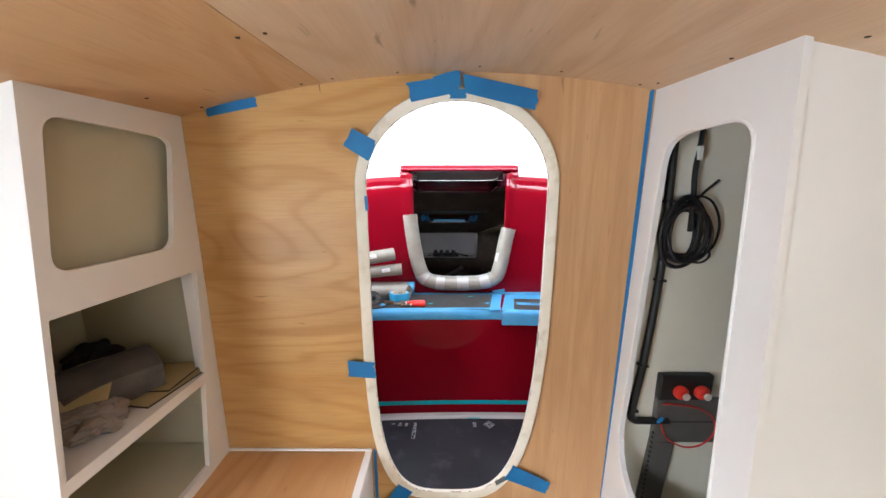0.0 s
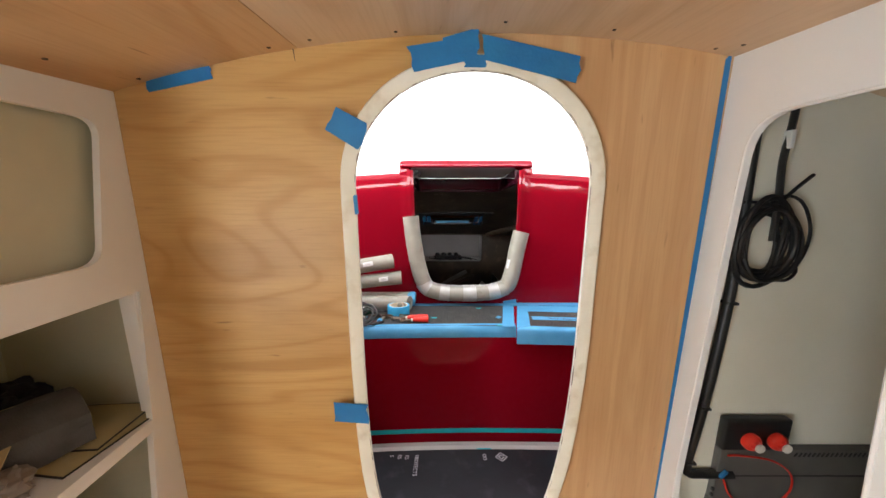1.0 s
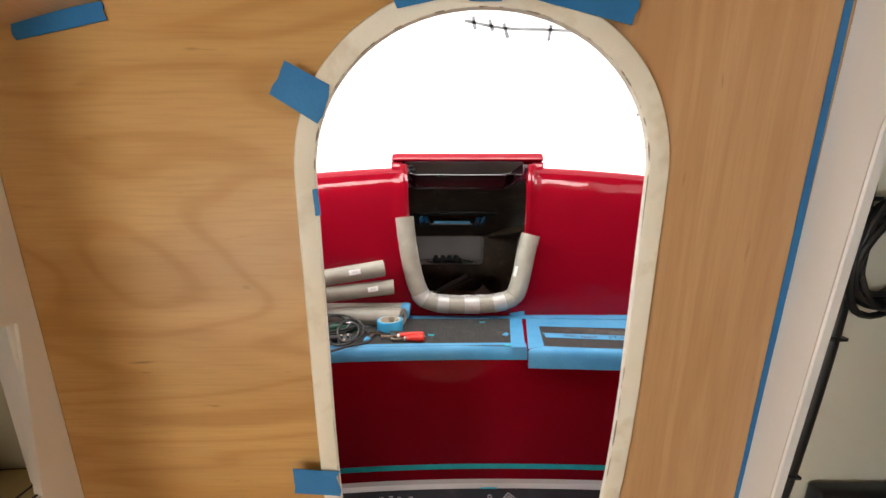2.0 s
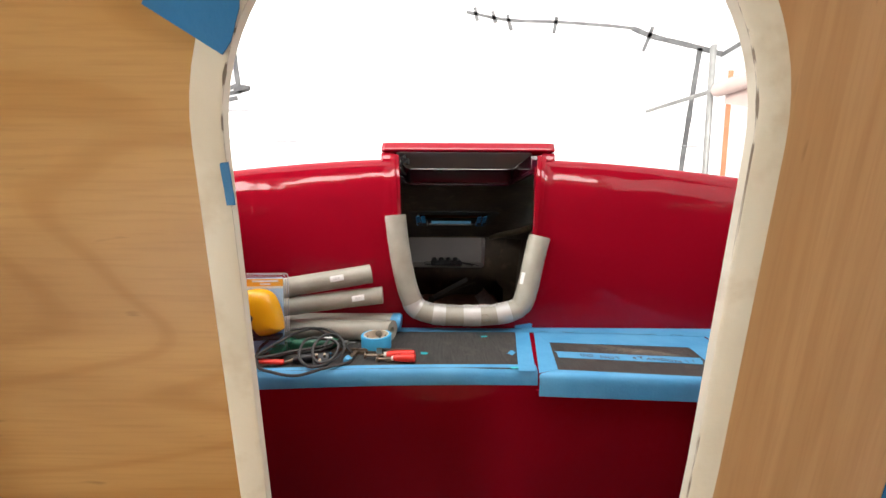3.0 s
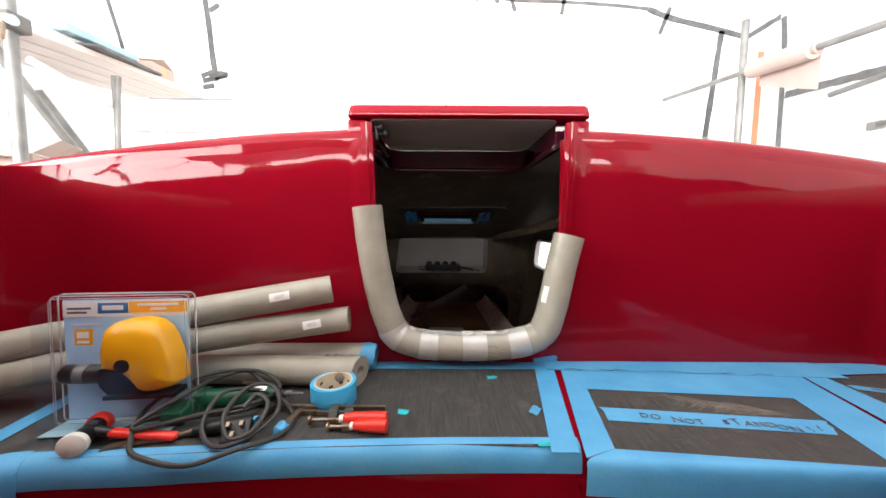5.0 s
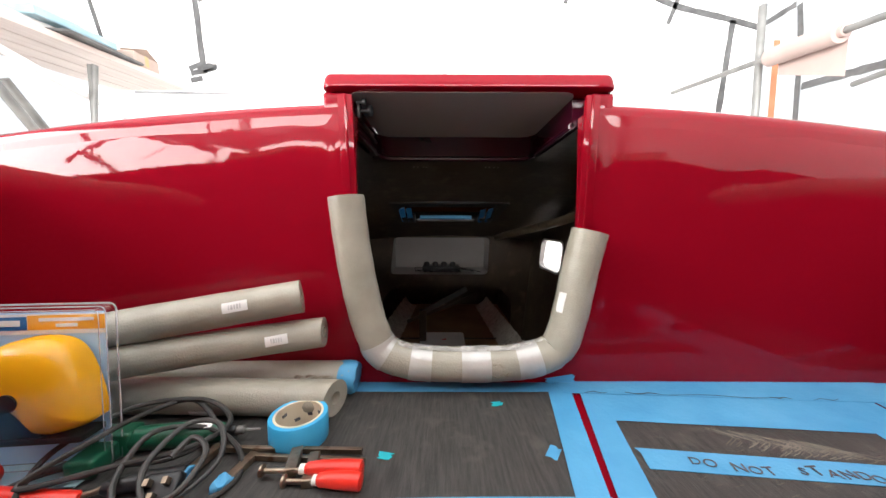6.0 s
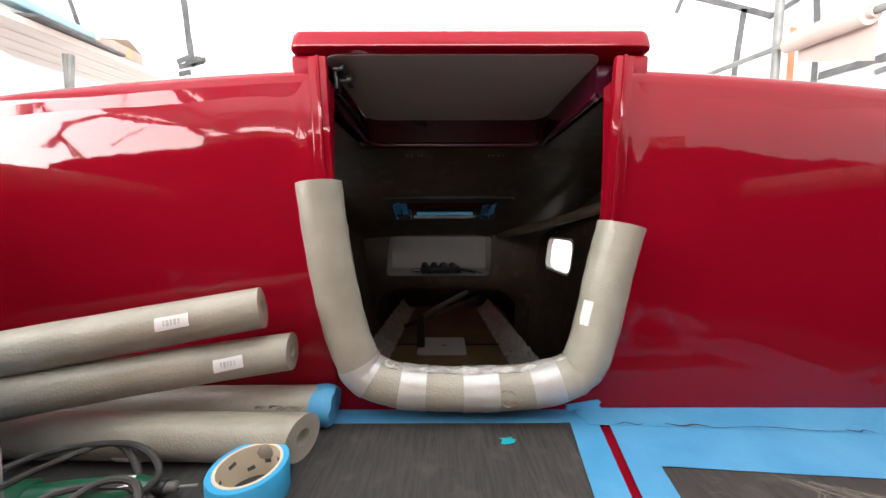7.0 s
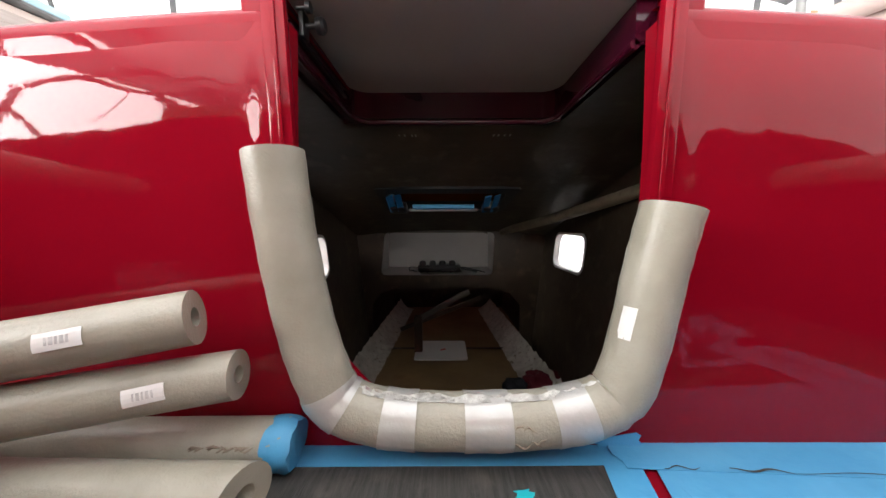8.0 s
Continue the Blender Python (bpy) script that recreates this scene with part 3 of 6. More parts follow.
bench = single("bench", bench_bm, RED, "glossy red moulded cockpit bench masked with blue tape", "bench", kind="structure", smooth=True)

# main bulkhead with the companionway cut out of it
BULK = 1.745


def coach_z(x):
    return 1.197 - 0.065 * x * x


top_edge = [(1.30 - 2.6 * i / 40, coach_z(1.30 - 2.6 * i / 40) - 0.03) for i in range(41)]
cut = smooth_path([(0.259, 1.16, 0), (0.262, 0.95, 0), (0.252, 0.78, 0), (0.225, 0.67, 0), (0.16, 0.60, 0), (0.06, 0.583, 0), (-0.06, 0.583, 0), (-0.15, 0.61, 0), (-0.215, 0.69, 0), (-0.248, 0.79, 0), (-0.264, 0.95, 0), (-0.259, 1.16, 0)], 5)
outline = [p for p in top_edge if p[0] > 0.27] + [(p.x, p.y) for p in cut] + [p for p in top_edge if p[0] < -0.27] + [(-1.30, 0.5), (1.30, 0.5)]
single("wall_bulkhead", plate(outline, [], lambda u, v, w: Vector((u, BULK + w, v)), 0.0, 0.025), RED, "glossy red cabin bulkhead with an open companionway", "wall", kind="structure")


def swell(x, z):
    """How far the hand-faired face of the bulkhead stands back from true: slow waves, a lean towards the top, a flange by the opening."""
    top = coach_z(x) - 0.03
    lean = max(0.0, (z - (top - 0.13)) / 0.13)
    wave = 0.0030 * noise.noise(Vector((x * 3.1, z * 3.4, 4.2))) + 0.0011 * noise.noise(Vector((x * 8.5, z * 7.0, 1.3)))
    flange = 0.0045 / (1 + math.exp((abs(x) - 0.312) / 0.006)) * min(1.0, max(0.0, (z - 0.66) / 0.05))
    wave *= 0.25 + 0.75 * min(1.0, max(0.0, (z - 0.66) / 0.25))
    return 0.0085 * lean ** 2 + wave * min(1.0, (top - z) / 0.05 + 0.25) - flange


for s, nm in ((-1, "left"), (1, "right")):
    corner = 1.247 if s < 0 else 1.282
    plan = [(0.262 + (corner - 0.16 - 0.262) * i / 110, 0.0) for i in range(111)]
    plan += [(corner - 0.16 + 0.16 * math.sin(radians(a)), 0.16 * (1 - math.cos(radians(a)))) for a in range(4, 91, 4)]
    face = bmesh.new()
    g = []
    for j in range(61):
        row = []
        for x, d in plan:
            z = 0.5 + (coach_z(min(x, 1.3)) - 0.03 - 0.5) * j / 60
            h = swell(s * x, z) if d == 0 else swell(s * x, z) * (1 - d / 0.16)
            row.append(face.verts.new((s * x, BULK - 0.0055 - d + h, z)))
        g.append(row)
    for a, b in zip(g, g[1:]):
        for i in range(1, len(a)):
            face.faces.new((a[i - 1], a[i], b[i], b[i - 1]))
    if s > 0:
        low = [[face.verts.new((-0.262 + 0.524 * i / 30, BULK - 0.0055 + swell(-0.262 + 0.524 * i / 30, 0.5 + 0.075 * j / 6), 0.5 + 0.075 * j / 6)) for i in range(31)] for j in range(7)]
        for a, b in zip(low, low[1:]):
            for i in range(1, 31):
                face.faces.new((a[i - 1], a[i], b[i], b[i - 1]))
    single("wall_bulkhead_face_" + nm, face, RED, "glossy red hand-faired face of the bulkhead running round into the coaming", "wall", kind="structure", smooth=True)
deck_bm = bmesh.new()
for s in (-1, 1):
    prof = [(0.0, -0.03), (0.0015, -0.018), (0.007, -0.008), (0.016, -0.002), (0.035, 0.001), (0.40, 0.012)]
    xs = [0.27 + (1.30 - 0.27) * i / 20 for i in range(21)]
    g = [[deck_bm.verts.new((s * x, BULK + dy, coach_z(x) + dz)) for x in xs] for dy, dz in prof]
    for a, b in zip(g, g[1:]):
        for i in range(1, len(a)):
            deck_bm.faces.new((a[i - 1], a[i], b[i], b[i - 1]))
for x0, x1, y0, y1 in ((-0.6, 0.6, 2.13, 2.52), (-0.6, -0.29, 2.52, 2.71), (0.25, 0.6, 2.52, 2.71), (-0.6, 0.6, 2.71, 4.1)):
    deck_bm.faces.new([deck_bm.verts.new(p) for p in ((x0, y0, 1.2), (x1, y0, 1.2), (x1, y1, 1.2), (x0, y1, 1.2))])
single("roof_coach", deck_bm, RED, "glossy red coach roof with a rounded edge", "roof", kind="structure", smooth=True)

hatch = thing("sliding_hatch", "glossy red sliding hatch above the companionway, slid open", "hatch")
lid_top = bmesh.new()
lid_loops = [[lid_top.verts.new((u, v, z)) for u, v in rounded(-0.33 + d, 0.33 - d, 1.729 + d, 2.20 - d, 0.024, 8)] for d, z in ((0.004, 1.2140), (0.0006, 1.2165), (0.0, 1.220), (0.0026, 1.238), (0.0048, 1.2435), (0.010, 1.246))]
for a, b in zip(lid_loops, lid_loops[1:]):
    for i in range(len(a)):
        lid_top.faces.new((a[i - 1], a[i], b[i], b[i - 1]))
lid_top.faces.new(lid_loops[0])
lid_top.faces.new(lid_loops[-1])
part("lid", lid_top, RED, hatch, smooth=True)
part("liner", plate(rounded(-0.276, 0.25, 1.752, 2.115, 0.03), [], lambda u, v, w: Vector((u, v, 1.2135 - w)), 0.0, 0.002), LINER, hatch, "pale grey liner under the lid")
for s in (-1, 1):
    part("rail", box(s * 0.306 - 0.026, s * 0.306 + 0.026, BULK + 0.004, 2.2, 1.16, 1.2125, 0.008, 3), RED, hatch, smooth=True)
inner = [(0.247, 1.775)] + [(0.197 + 0.05 * math.cos(radians(a)), 2.05 + 0.05 * math.sin(radians(a))) for a in range(0, 91, 10)] + [(-0.225 + 0.05 * math.cos(radians(a)), 2.05 + 0.05 * math.sin(radians(a))) for a in range(90, 181, 10)] + [(-0.275, 1.775)]
coam = [(-0.305, 1.775), (-0.305, 2.128), (0.278, 2.128), (0.278, 1.775)] + inner
part("coaming", plate(coam, [], lambda u, v, w: Vector((u, v, w)), 1.144, 1.2075), RED_SHADED, hatch, "inner coaming, red darkened for the shade under the lid")
part("coaming_lip", rod([Vector((u, v, 1.145 - 0.25 * max(0, v - 2.06))) for u, v in inner], 0.008, 10), RED_SHADED, hatch, "rounded glossy lip", True)
for s in (-1, 1):
    jb = moved(box(-0.0165, 0.0165, BULK - 0.016, BULK - 0.001, 0.0, 0.36, 0.004, 2), pose(s * 0.264, 0, 0.84, 0, s * 2.0, 0))
    part("jamb_strip", jb, RED, hatch, smooth=True)
    part("jamb_bead", moved(box(-0.003, 0.003, BULK - 0.019, BULK - 0.0165, 0.0, 0.36, 0.001, 2), pose(s * 0.2625, 0, 0.84, 0, s * 2.0, 0)), RED, hatch)
part("latch_knob", merged(moved(lathe([(0.004, 0), (0.004, 0.02), (0.012, 0.021), (0.013, 0.03), (0.009, 0.034)], 14), pose(-0.262, 1.80, 1.187, 0, 90, 0)), moved(box(-0.004, 0.004, -0.012, 0.012, -0.02, 0.02, 0.003), pose(-0.262, 1.80, 1.187))), BLACK, hatch, "black latch knob", smooth=True)
part("latch_knob", merged(moved(lathe([(0.003, 0), (0.003, 0.014), (0.008, 0.015), (0.008, 0.022)], 12), pose(-0.262, 1.775, 1.1985, 0, 90, 0)), box(-0.2745, -0.269, 1.77, 2.04, 1.170, 1.176)), BLACK, hatch, "black latch slide", smooth=True)

# cockpit coamings
for s, x in ((-1, -1.25), (1, 1.285)):
    single("wall_coaming_left" if s < 0 else "wall_coaming_right", box(min(x, x + s * 0.03), max(x, x + s * 0.03), 0.9, BULK - 0.001, 0.45, 1.05, 0.006), RED, "glossy red cockpit coaming", "wall", kind="structure")

# ---- main cabin ----
for s in (-1, 1):
    py = 2.54 if s > 0 else 2.24
    port = rounded(py, py + 0.33, 0.665, 0.825, 0.045)
    side_f = lambda u, v, w, s=s: Vector((s * (0.53 + 0.10 * (v - 0.75) + w), u, v))
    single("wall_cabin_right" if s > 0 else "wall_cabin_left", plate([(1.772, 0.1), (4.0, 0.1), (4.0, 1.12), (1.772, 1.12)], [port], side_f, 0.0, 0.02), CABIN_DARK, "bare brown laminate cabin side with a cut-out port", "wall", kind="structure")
    single("port_rim", plate([(u, v) for u, v in rounded(py - 0.008, py + 0.338, 0.657, 0.833, 0.05)], [rounded(py + 0.003, py + 0.327, 0.668, 0.822, 0.043)], side_f, -0.003, 0.0235), PAINT, "white rim of the cut-out port", "window", kind="structure")
SLOPE = 0.318


def cabin_ceiling(x, y):
    """Height of the main cabin's ceiling: cambered, level beside the hatch, falling towards the bow."""
    return 1.146 - 0.10 * x * x - SLOPE * max(0.0, y - 2.085)


cc = bmesh.new()
cx = [-0.62, -0.45, -0.30, -0.285, -0.14, 0.0, 0.14, 0.23, 0.262, 0.45, 0.62]
cy = [1.772, 1.92, 2.085, 2.12, 2.3, 2.52, 2.71, 2.88, 3.05]
for up in (0.0, 0.012):
    cv = [[cc.verts.new((x, y, cabin_ceiling(x, y) + up)) for x in cx] for y in cy]
    for j in range(len(cy) - 1):
        for i in range(len(cx) - 1):
            mx, my = (cx[i] + cx[i + 1]) / 2, (cy[j] + cy[j + 1]) / 2
            if (-0.30 < mx < 0.262 and my < 2.12) or (-0.285 < mx < 0.23 and 2.52 < my < 2.71):
                continue
            cc.faces.new((cv[j][i], cv[j][i + 1], cv[j + 1][i + 1], cv[j + 1][i]))
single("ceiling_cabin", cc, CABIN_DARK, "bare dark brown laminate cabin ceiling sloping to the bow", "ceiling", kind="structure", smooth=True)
single("floor_cabin", box(-0.486, 0.486, 1.772, 4.0, 0.12, 0.14), CABIN_FLOOR, "bare ochre cabin sole", "floor", kind="structure")
recess = round_poly([(0.25, 0.825), (-0.38, 0.825), (-0.405, 0.58), (0.24, 0.58)], 0.03)
arch = [(0.40, 0.142), (0.40, 0.40), (0.34, 0.47), (0.24, 0.50), (-0.33, 0.50), (-0.41, 0.47), (-0.455, 0.40), (-0.455, 0.142)]
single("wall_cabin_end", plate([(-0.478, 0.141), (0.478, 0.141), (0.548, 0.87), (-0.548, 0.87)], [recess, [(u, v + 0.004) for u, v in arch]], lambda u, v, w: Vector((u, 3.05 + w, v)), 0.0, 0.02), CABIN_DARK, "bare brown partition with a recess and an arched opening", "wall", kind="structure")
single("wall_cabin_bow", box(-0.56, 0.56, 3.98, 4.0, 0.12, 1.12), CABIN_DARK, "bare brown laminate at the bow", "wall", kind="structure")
locker_box = thing("recess_locker", "pale grey moulded recess with an arched back", "locker")
part("tray", box(-0.42, 0.26, 3.072, 3.40, 0.565, 0.58), RECESS, locker_box)
arc_top = [(-0.42, 0.58), (0.26, 0.58), (0.26, 0.80)] + [(-0.08 + 0.34 * math.cos(radians(a)), 0.80 + 0.035 * math.sin(radians(a))) for a in range(10, 171, 16)] + [(-0.42, 0.80)]
part("back", plate(arc_top, [], lambda u, v, w: Vector((u, 3.40 + w, v)), 0, 0.01), RECESS, locker_box)
for x in (-0.43, 0.26):
    part("side", box(x, x + 0.01, 3.072, 3.41, 0.565, 0.83), RECESS, locker_box)

# ---- hull below the decks ----
hull = bmesh.new()
stations = ((-1.25, 1.72), (-0.4, 1.90), (0.6, 1.97), (1.5, 1.93), (2.3, 1.66), (3.1, 1.22), (3.7, 0.84), (4.12, 0.58))
section = ((1.0, 0.28), (0.985, 0.0), (0.90, -0.35), (0.66, -0.72), (0.30, -0.98), (0.06, -1.06), (0.05, -1.25))
girths = []
for y, half in stations:
    ring_pts = [(half * k, z) for k, z in section]
    girths.append([hull.verts.new((x, y, z)) for x, z in ring_pts] + [hull.verts.new((-x, y, z)) for x, z in reversed(ring_pts)])
for a, b in zip(girths, girths[1:]):
    for i in range(1, len(a)):
        hull.faces.new((a[i - 1], a[i], b[i], b[i - 1]))
hull.faces.new(girths[0])
hull.faces.new(girths[-1])
single("wall_hull_shell", hull, RED, "glossy red hull of the boat standing on its keel", "hull", kind="structure", smooth=True)
side_deck = bmesh.new()
for s in (-1, 1):
    for (y0, h0), (y1, h1) in zip(stations, stations[1:]):
        i0, i1 = (1.19 if y0 < 1.7 else 0.60), (1.19 if y0 < 1.4 else 0.60)
        i0, i1 = min(i0, h0 - 0.01), min(i1, h1 - 0.01)
        side_deck.faces.new([side_deck.verts.new((s * x, y, 0.281)) for x, y in ((i0, y0), (h0, y0), (h1, y1), (i1, y1))])
single("side_deck", side_deck, PAINT, "pale side decks of the boat", "deck", kind="structure")

# ---- shelter of white sheeting ----
G = -1.25
RIDGE, EAVE_L, EAVE_R, END, REAR = 3.86, -3.7, 3.1, 4.3, -3.0
roof_at = lambda x: RIDGE - 0.155 * abs(x)
sh = bmesh.new()


def quad(pts):
    sh.faces.new([sh.verts.new(p) for p in pts])


gable = lambda y: [(EAVE_L, y, G), (EAVE_R, y, G), (EAVE_R, y, roof_at(EAVE_R)), (0, y, RIDGE), (EAVE_L, y, roof_at(EAVE_L))]
quad(gable(END))
quad(gable(REAR))
quad([(EAVE_L, REAR, G), (EAVE_L, END, G), (EAVE_L, END, roof_at(EAVE_L)), (EAVE_L, REAR, roof_at(EAVE_L))])
quad([(EAVE_R, REAR, G), (EAVE_R, END, G), (EAVE_R, END, roof_at(EAVE_R)), (EAVE_R, REAR, roof_at(EAVE_R))])
quad([(0, REAR, RIDGE), (0, END, RIDGE), (EAVE_R, END, roof_at(EAVE_R)), (EAVE_R, REAR, roof_at(EAVE_R))])
quad([(0, REAR, RIDGE), (0, END, RIDGE), (EAVE_L, END, roof_at(EAVE_L)), (EAVE_L, REAR, roof_at(EAVE_L))])
single("wall_shelter", sh, SHEET, "translucent white sheeting of the shelter over the boat", "tent", kind="structure")
single("ground", box(-60, 60, -60, 60, G - 0.05, G - 0.003), GROUND, "grey concrete ground", "ground", kind="structure")
# ---- foam guard round the companionway ----
guard = thing("foam_guard", "grey foam pipe insulation taped round the companionway edge", "pipe insulation")
U = smooth_path([(x, 1.71, z) for x, z in ((-0.271, 0.973), (-0.262, 0.888), (-0.248, 0.795), (-0.231, 0.714), (-0.215, 0.664), (-0.192, 0.622), (-0.130, 0.599), (-0.047, 0.593), (0.035, 0.593), (0.112, 0.598), (0.176, 0.614), (0.211, 0.641), (0.2325, 0.714), (0.249, 0.805), (0.259, 0.852), (0.270, 0.898))], 5)
foam_bm = hollow(U, [0.0392 + 0.0004 * math.sin(i * 1.7) - (0.003 if i == 53 else 0) for i in range(len(U))], 0.016, 24)
part("foam", foam_bm, FOAM, guard, smooth=True)


def band(path, i0, i1, r, mat, nm, lab, seed=0):
    bm = bmesh.new()
    p = path[i0:i1 + 1]
    sweep(bm, p, [r + 0.0006 * math.sin(seed + 2 * k) for k in range(len(p))], 24, False)
    return part(nm, bm, mat, guard, lab, True)


for k, (i0, i1) in enumerate(((22, 26), (30, 33), (37, 41), (45, 49))):
    band(U, i0, i1, 0.0404, SILVER, "duct_tape", "wrinkled silver duct tape", k)
crack_bm = bmesh.new()
rnd = random.Random(11)
for k in range(9):
    p = Vector((rnd.uniform(0.048, 0.082), 1.671 + rnd.uniform(0, 0.002), rnd.uniform(0.580, 0.606)))
    q = [p + Vector((d, 0.0004 * d, 0.004 * math.sin(d * 300 + k))) for d in (0, 0.006, 0.012, 0.018)]
    sweep(crack_bm, q, [0.0004, 0.0012, 0.001, 0.0003], 5)
part("crack", crack_bm, FOAM_IN, guard, "cracked foam skin")
torn_rows = [[], [], []]
for p in U[25:54]:
    for f in (0.0, 0.5):
        q = p + Vector((0.010 * f, 0, 0))
        jag = rnd.uniform(0.0, 0.0055) if -0.19 < q.x < 0.19 else rnd.uniform(0.0, 0.002)
        torn_rows[0].append(q + Vector((0, -0.0165, 0.0368)))
        torn_rows[1].append(q + Vector((0, -0.010, 0.0390 + 0.2 * jag)))
        torn_rows[2].append(q + Vector((rnd.uniform(-0.002, 0.002), -0.006 + rnd.uniform(-0.004, 0.003), 0.0395 + jag)))
part("torn_tape", sheet(torn_rows, 0.0005), TORN, guard, "torn edge of silver tape", True)


def wrapped(path_a, path_b, R, t, ang, w, h, lift=0.0008):
    """A small label bent round a tube: at the part t of the way, facing ang degrees above the viewer's level."""
    a, b = Vector(path_a), Vector(path_b)
    d = (b - a).normalized()
    front = Vector((0, -1, 0))
    front = (front - d * front.dot(d)).normalized()
    up = d.cross(front)
    if up.z < 0:
        up = -up
    c = a.lerp(b, t)
    rows = []
    for j in range(5):
        th = radians(ang) + (j / 4 - 0.5) * h / R
        rows.append([c + d * (i / 4 - 0.5) * w + (R + lift) * (front * math.cos(th) + up * math.sin(th)) for i in range(5)])
    return sheet(rows, 0.0003)


leg_label = []
for j in range(5):
    th = radians(208 + 7 * (j - 2))
    leg_label.append([Vector((0.2385 + 0.2 * dz, 1.71, 0.742 + dz)) + 0.0402 * Vector((math.cos(th), math.sin(th), 0)) for dz in (-0.022, -0.008, 0.008, 0.022)])
part("label", sheet(leg_label, 0.0003), LABEL, guard, "white paper label")


def pipe(a, b, R, lab, labels=(), bend=0.004, skew=0.0):
    """A length of split foam pipe insulation lying from a to b."""
    ob = thing("foam_pipe", lab, "pipe insulation", "stacked foam pipes")
    a, b = Vector(a), Vector(b)
    path = [a.lerp(b, i / 16) + Vector((0, 0, bend * math.sin(math.pi * i / 16))) for i in range(17)]
    tube_bm = hollow(path, [R + 0.0004 * math.sin(3 * i) for i in range(17)], R * 0.36, 24)
    d = (a - b).normalized()
    for v in tube_bm.verts:
        if (v.co - a).dot(d) > -0.01:
            v.co += d * skew * (a.y - v.co.y)
    part("tube", tube_bm, FOAM, ob, smooth=True)
    for t, ang, w, h in labels:
        up = Vector((0, 0, bend * math.sin(math.pi * t)))
        lb = part("label", wrapped(a + up, b + up, R, t, ang, w, h), LABEL, ob, "white paper label")
        for k in range(5):
            part("print", wrapped(a + up, b + up, R, t + (0.11 * k - 0.22) * w / (b - a).length, ang, w * (0.05 + 0.03 * (k % 2)), h * 0.42, 0.0014), FAINT, lb)
    return ob


pipe((-0.355, 1.665, 0.760), (-1.24, 1.475, 0.620), 0.0345, "grey foam pipe with a white label lying on the stack", [(0.125, 12, 0.045, 0.02)], skew=0.15)
pipe((-0.316, 1.682, 0.677), (-1.16, 1.455, 0.5665), 0.0318, "grey foam pipe with a white label in the stack", [(0.10, 8, 0.042, 0.02)], bend=0.020, skew=-0.12)
p3 = pipe((-0.262, 1.70, 0.5665), (-0.95, 1.69, 0.5665), 0.0345, "scuffed grey foam pipe with a blue taped end", bend=0)
tape_end = bmesh.new()
sweep(tape_end, [(-0.285, 1.7003, 0.5665), (-0.27, 1.7, 0.5665), (-0.258, 1.70, 0.5665), (-0.250, 1.70, 0.566), (-0.252, 1.70, 0.566)], [0.0352, 0.0358, 0.0355, 0.032, 0.017], 20, False)
for v in tape_end.verts:
    v.co += 0.0035 * noise.noise_vector(v.co * 90)
part("taped_end", tape_end, TAPE_PALE, p3, "pale blue masking tape round the end", True)
tears = bmesh.new()
for k in range(14):
    x = rnd.uniform(-0.40, -0.31)
    sweep(tears, [(x, 1.668, 0.578 + rnd.uniform(-0.006, 0.008)), (x + 0.008, 1.6675, 0.582 + rnd.uniform(-0.006, 0.004)), (x + 0.018, 1.6685, 0.583)], [0.0006, 0.0018, 0.0005], 5)
part("tear", tears, FOAM_IN, p3, "torn foam skin")
pipe((-0.270, 1.612, 0.5665), (-0.97, 1.626, 0.5665), 0.0345, "grey foam pipe in front of the stack", [(0.36, -32, 0.04, 0.014)], 0, -0.35)
for s, a, b in ((-1, (-1.235, 1.67, 1.04), (-1.225, 0.97, 0.995)), (1, (1.30, 1.69, 1.035), (1.30, 0.95, 1.045))):
    pipe(a, b, 0.046, "grey foam pipe laid over the red cockpit coaming", bend=0)

# ---- blue tape on the plywood wall ----
for k, (q, lab) in enumerate((
    ([(-0.705, 1.141), (-0.572, 1.165), (-0.568, 1.142), (-0.699, 1.117)], "strip of blue masking tape under the ceiling edge"),
    ([(-0.179, 1.193), (-0.045, 1.212), (-0.043, 1.172), (-0.167, 1.148)], "blue masking tape over the top of the doorway"),
    ([(-0.116, 1.206), (-0.046, 1.224), (-0.043, 1.188), (-0.112, 1.172)], "short blue masking tape over the top of the doorway"),
    ([(-0.036, 1.214), (0.155, 1.175), (0.148, 1.128), (-0.033, 1.170)], "long blue masking tape over the top of the doorway"),
    ([(-0.345, 1.042), (-0.283, 1.004), (-0.261, 1.054), (-0.319, 1.084)], "blue masking tape across the cream ring"),
    ([(-0.370, 0.434), (-0.290, 0.428), (-0.290, 0.377), (-0.372, 0.383)], "blue masking tape across the cream ring"),
    ([(0.132, 0.074), (0.256, 0.006), (0.242, -0.034), (0.112, 0.020)], "blue masking tape across the lower ring"),
    ([(-0.229, 0.000), (-0.185, -0.030), (-0.225, -0.095), (-0.285, -0.085)], "blue masking tape across the lower ring"),
    ([(-0.070, 1.178), (-0.028, 1.178), (-0.029, 1.156), (-0.069, 1.156)], "blue masking tape folded over the ring"),
)):
    over = k in (1, 2, 3, 4, 5, 6, 7, 8)
    single("tape_strip", torn_strip(q, on_wall, 0.0165 + 0.0008 * (k % 3) if over else 0.0012, seed=k), TAPE, lab, "masking tape", "tape strips on the wall", at=AFT)
edge_tape = box(-0.2985, -0.2905, WALL - 0.0168, WALL - 0.0150, 0.872, 0.915, 0.0003, 1)
for v in edge_tape.verts:
    v.co.x += 0.006 * (0.917 - v.co.z) / 0.05 * 0.4
    v.co.z += 0.003 * math.sin(v.co.x * 900 + v.co.y * 300)
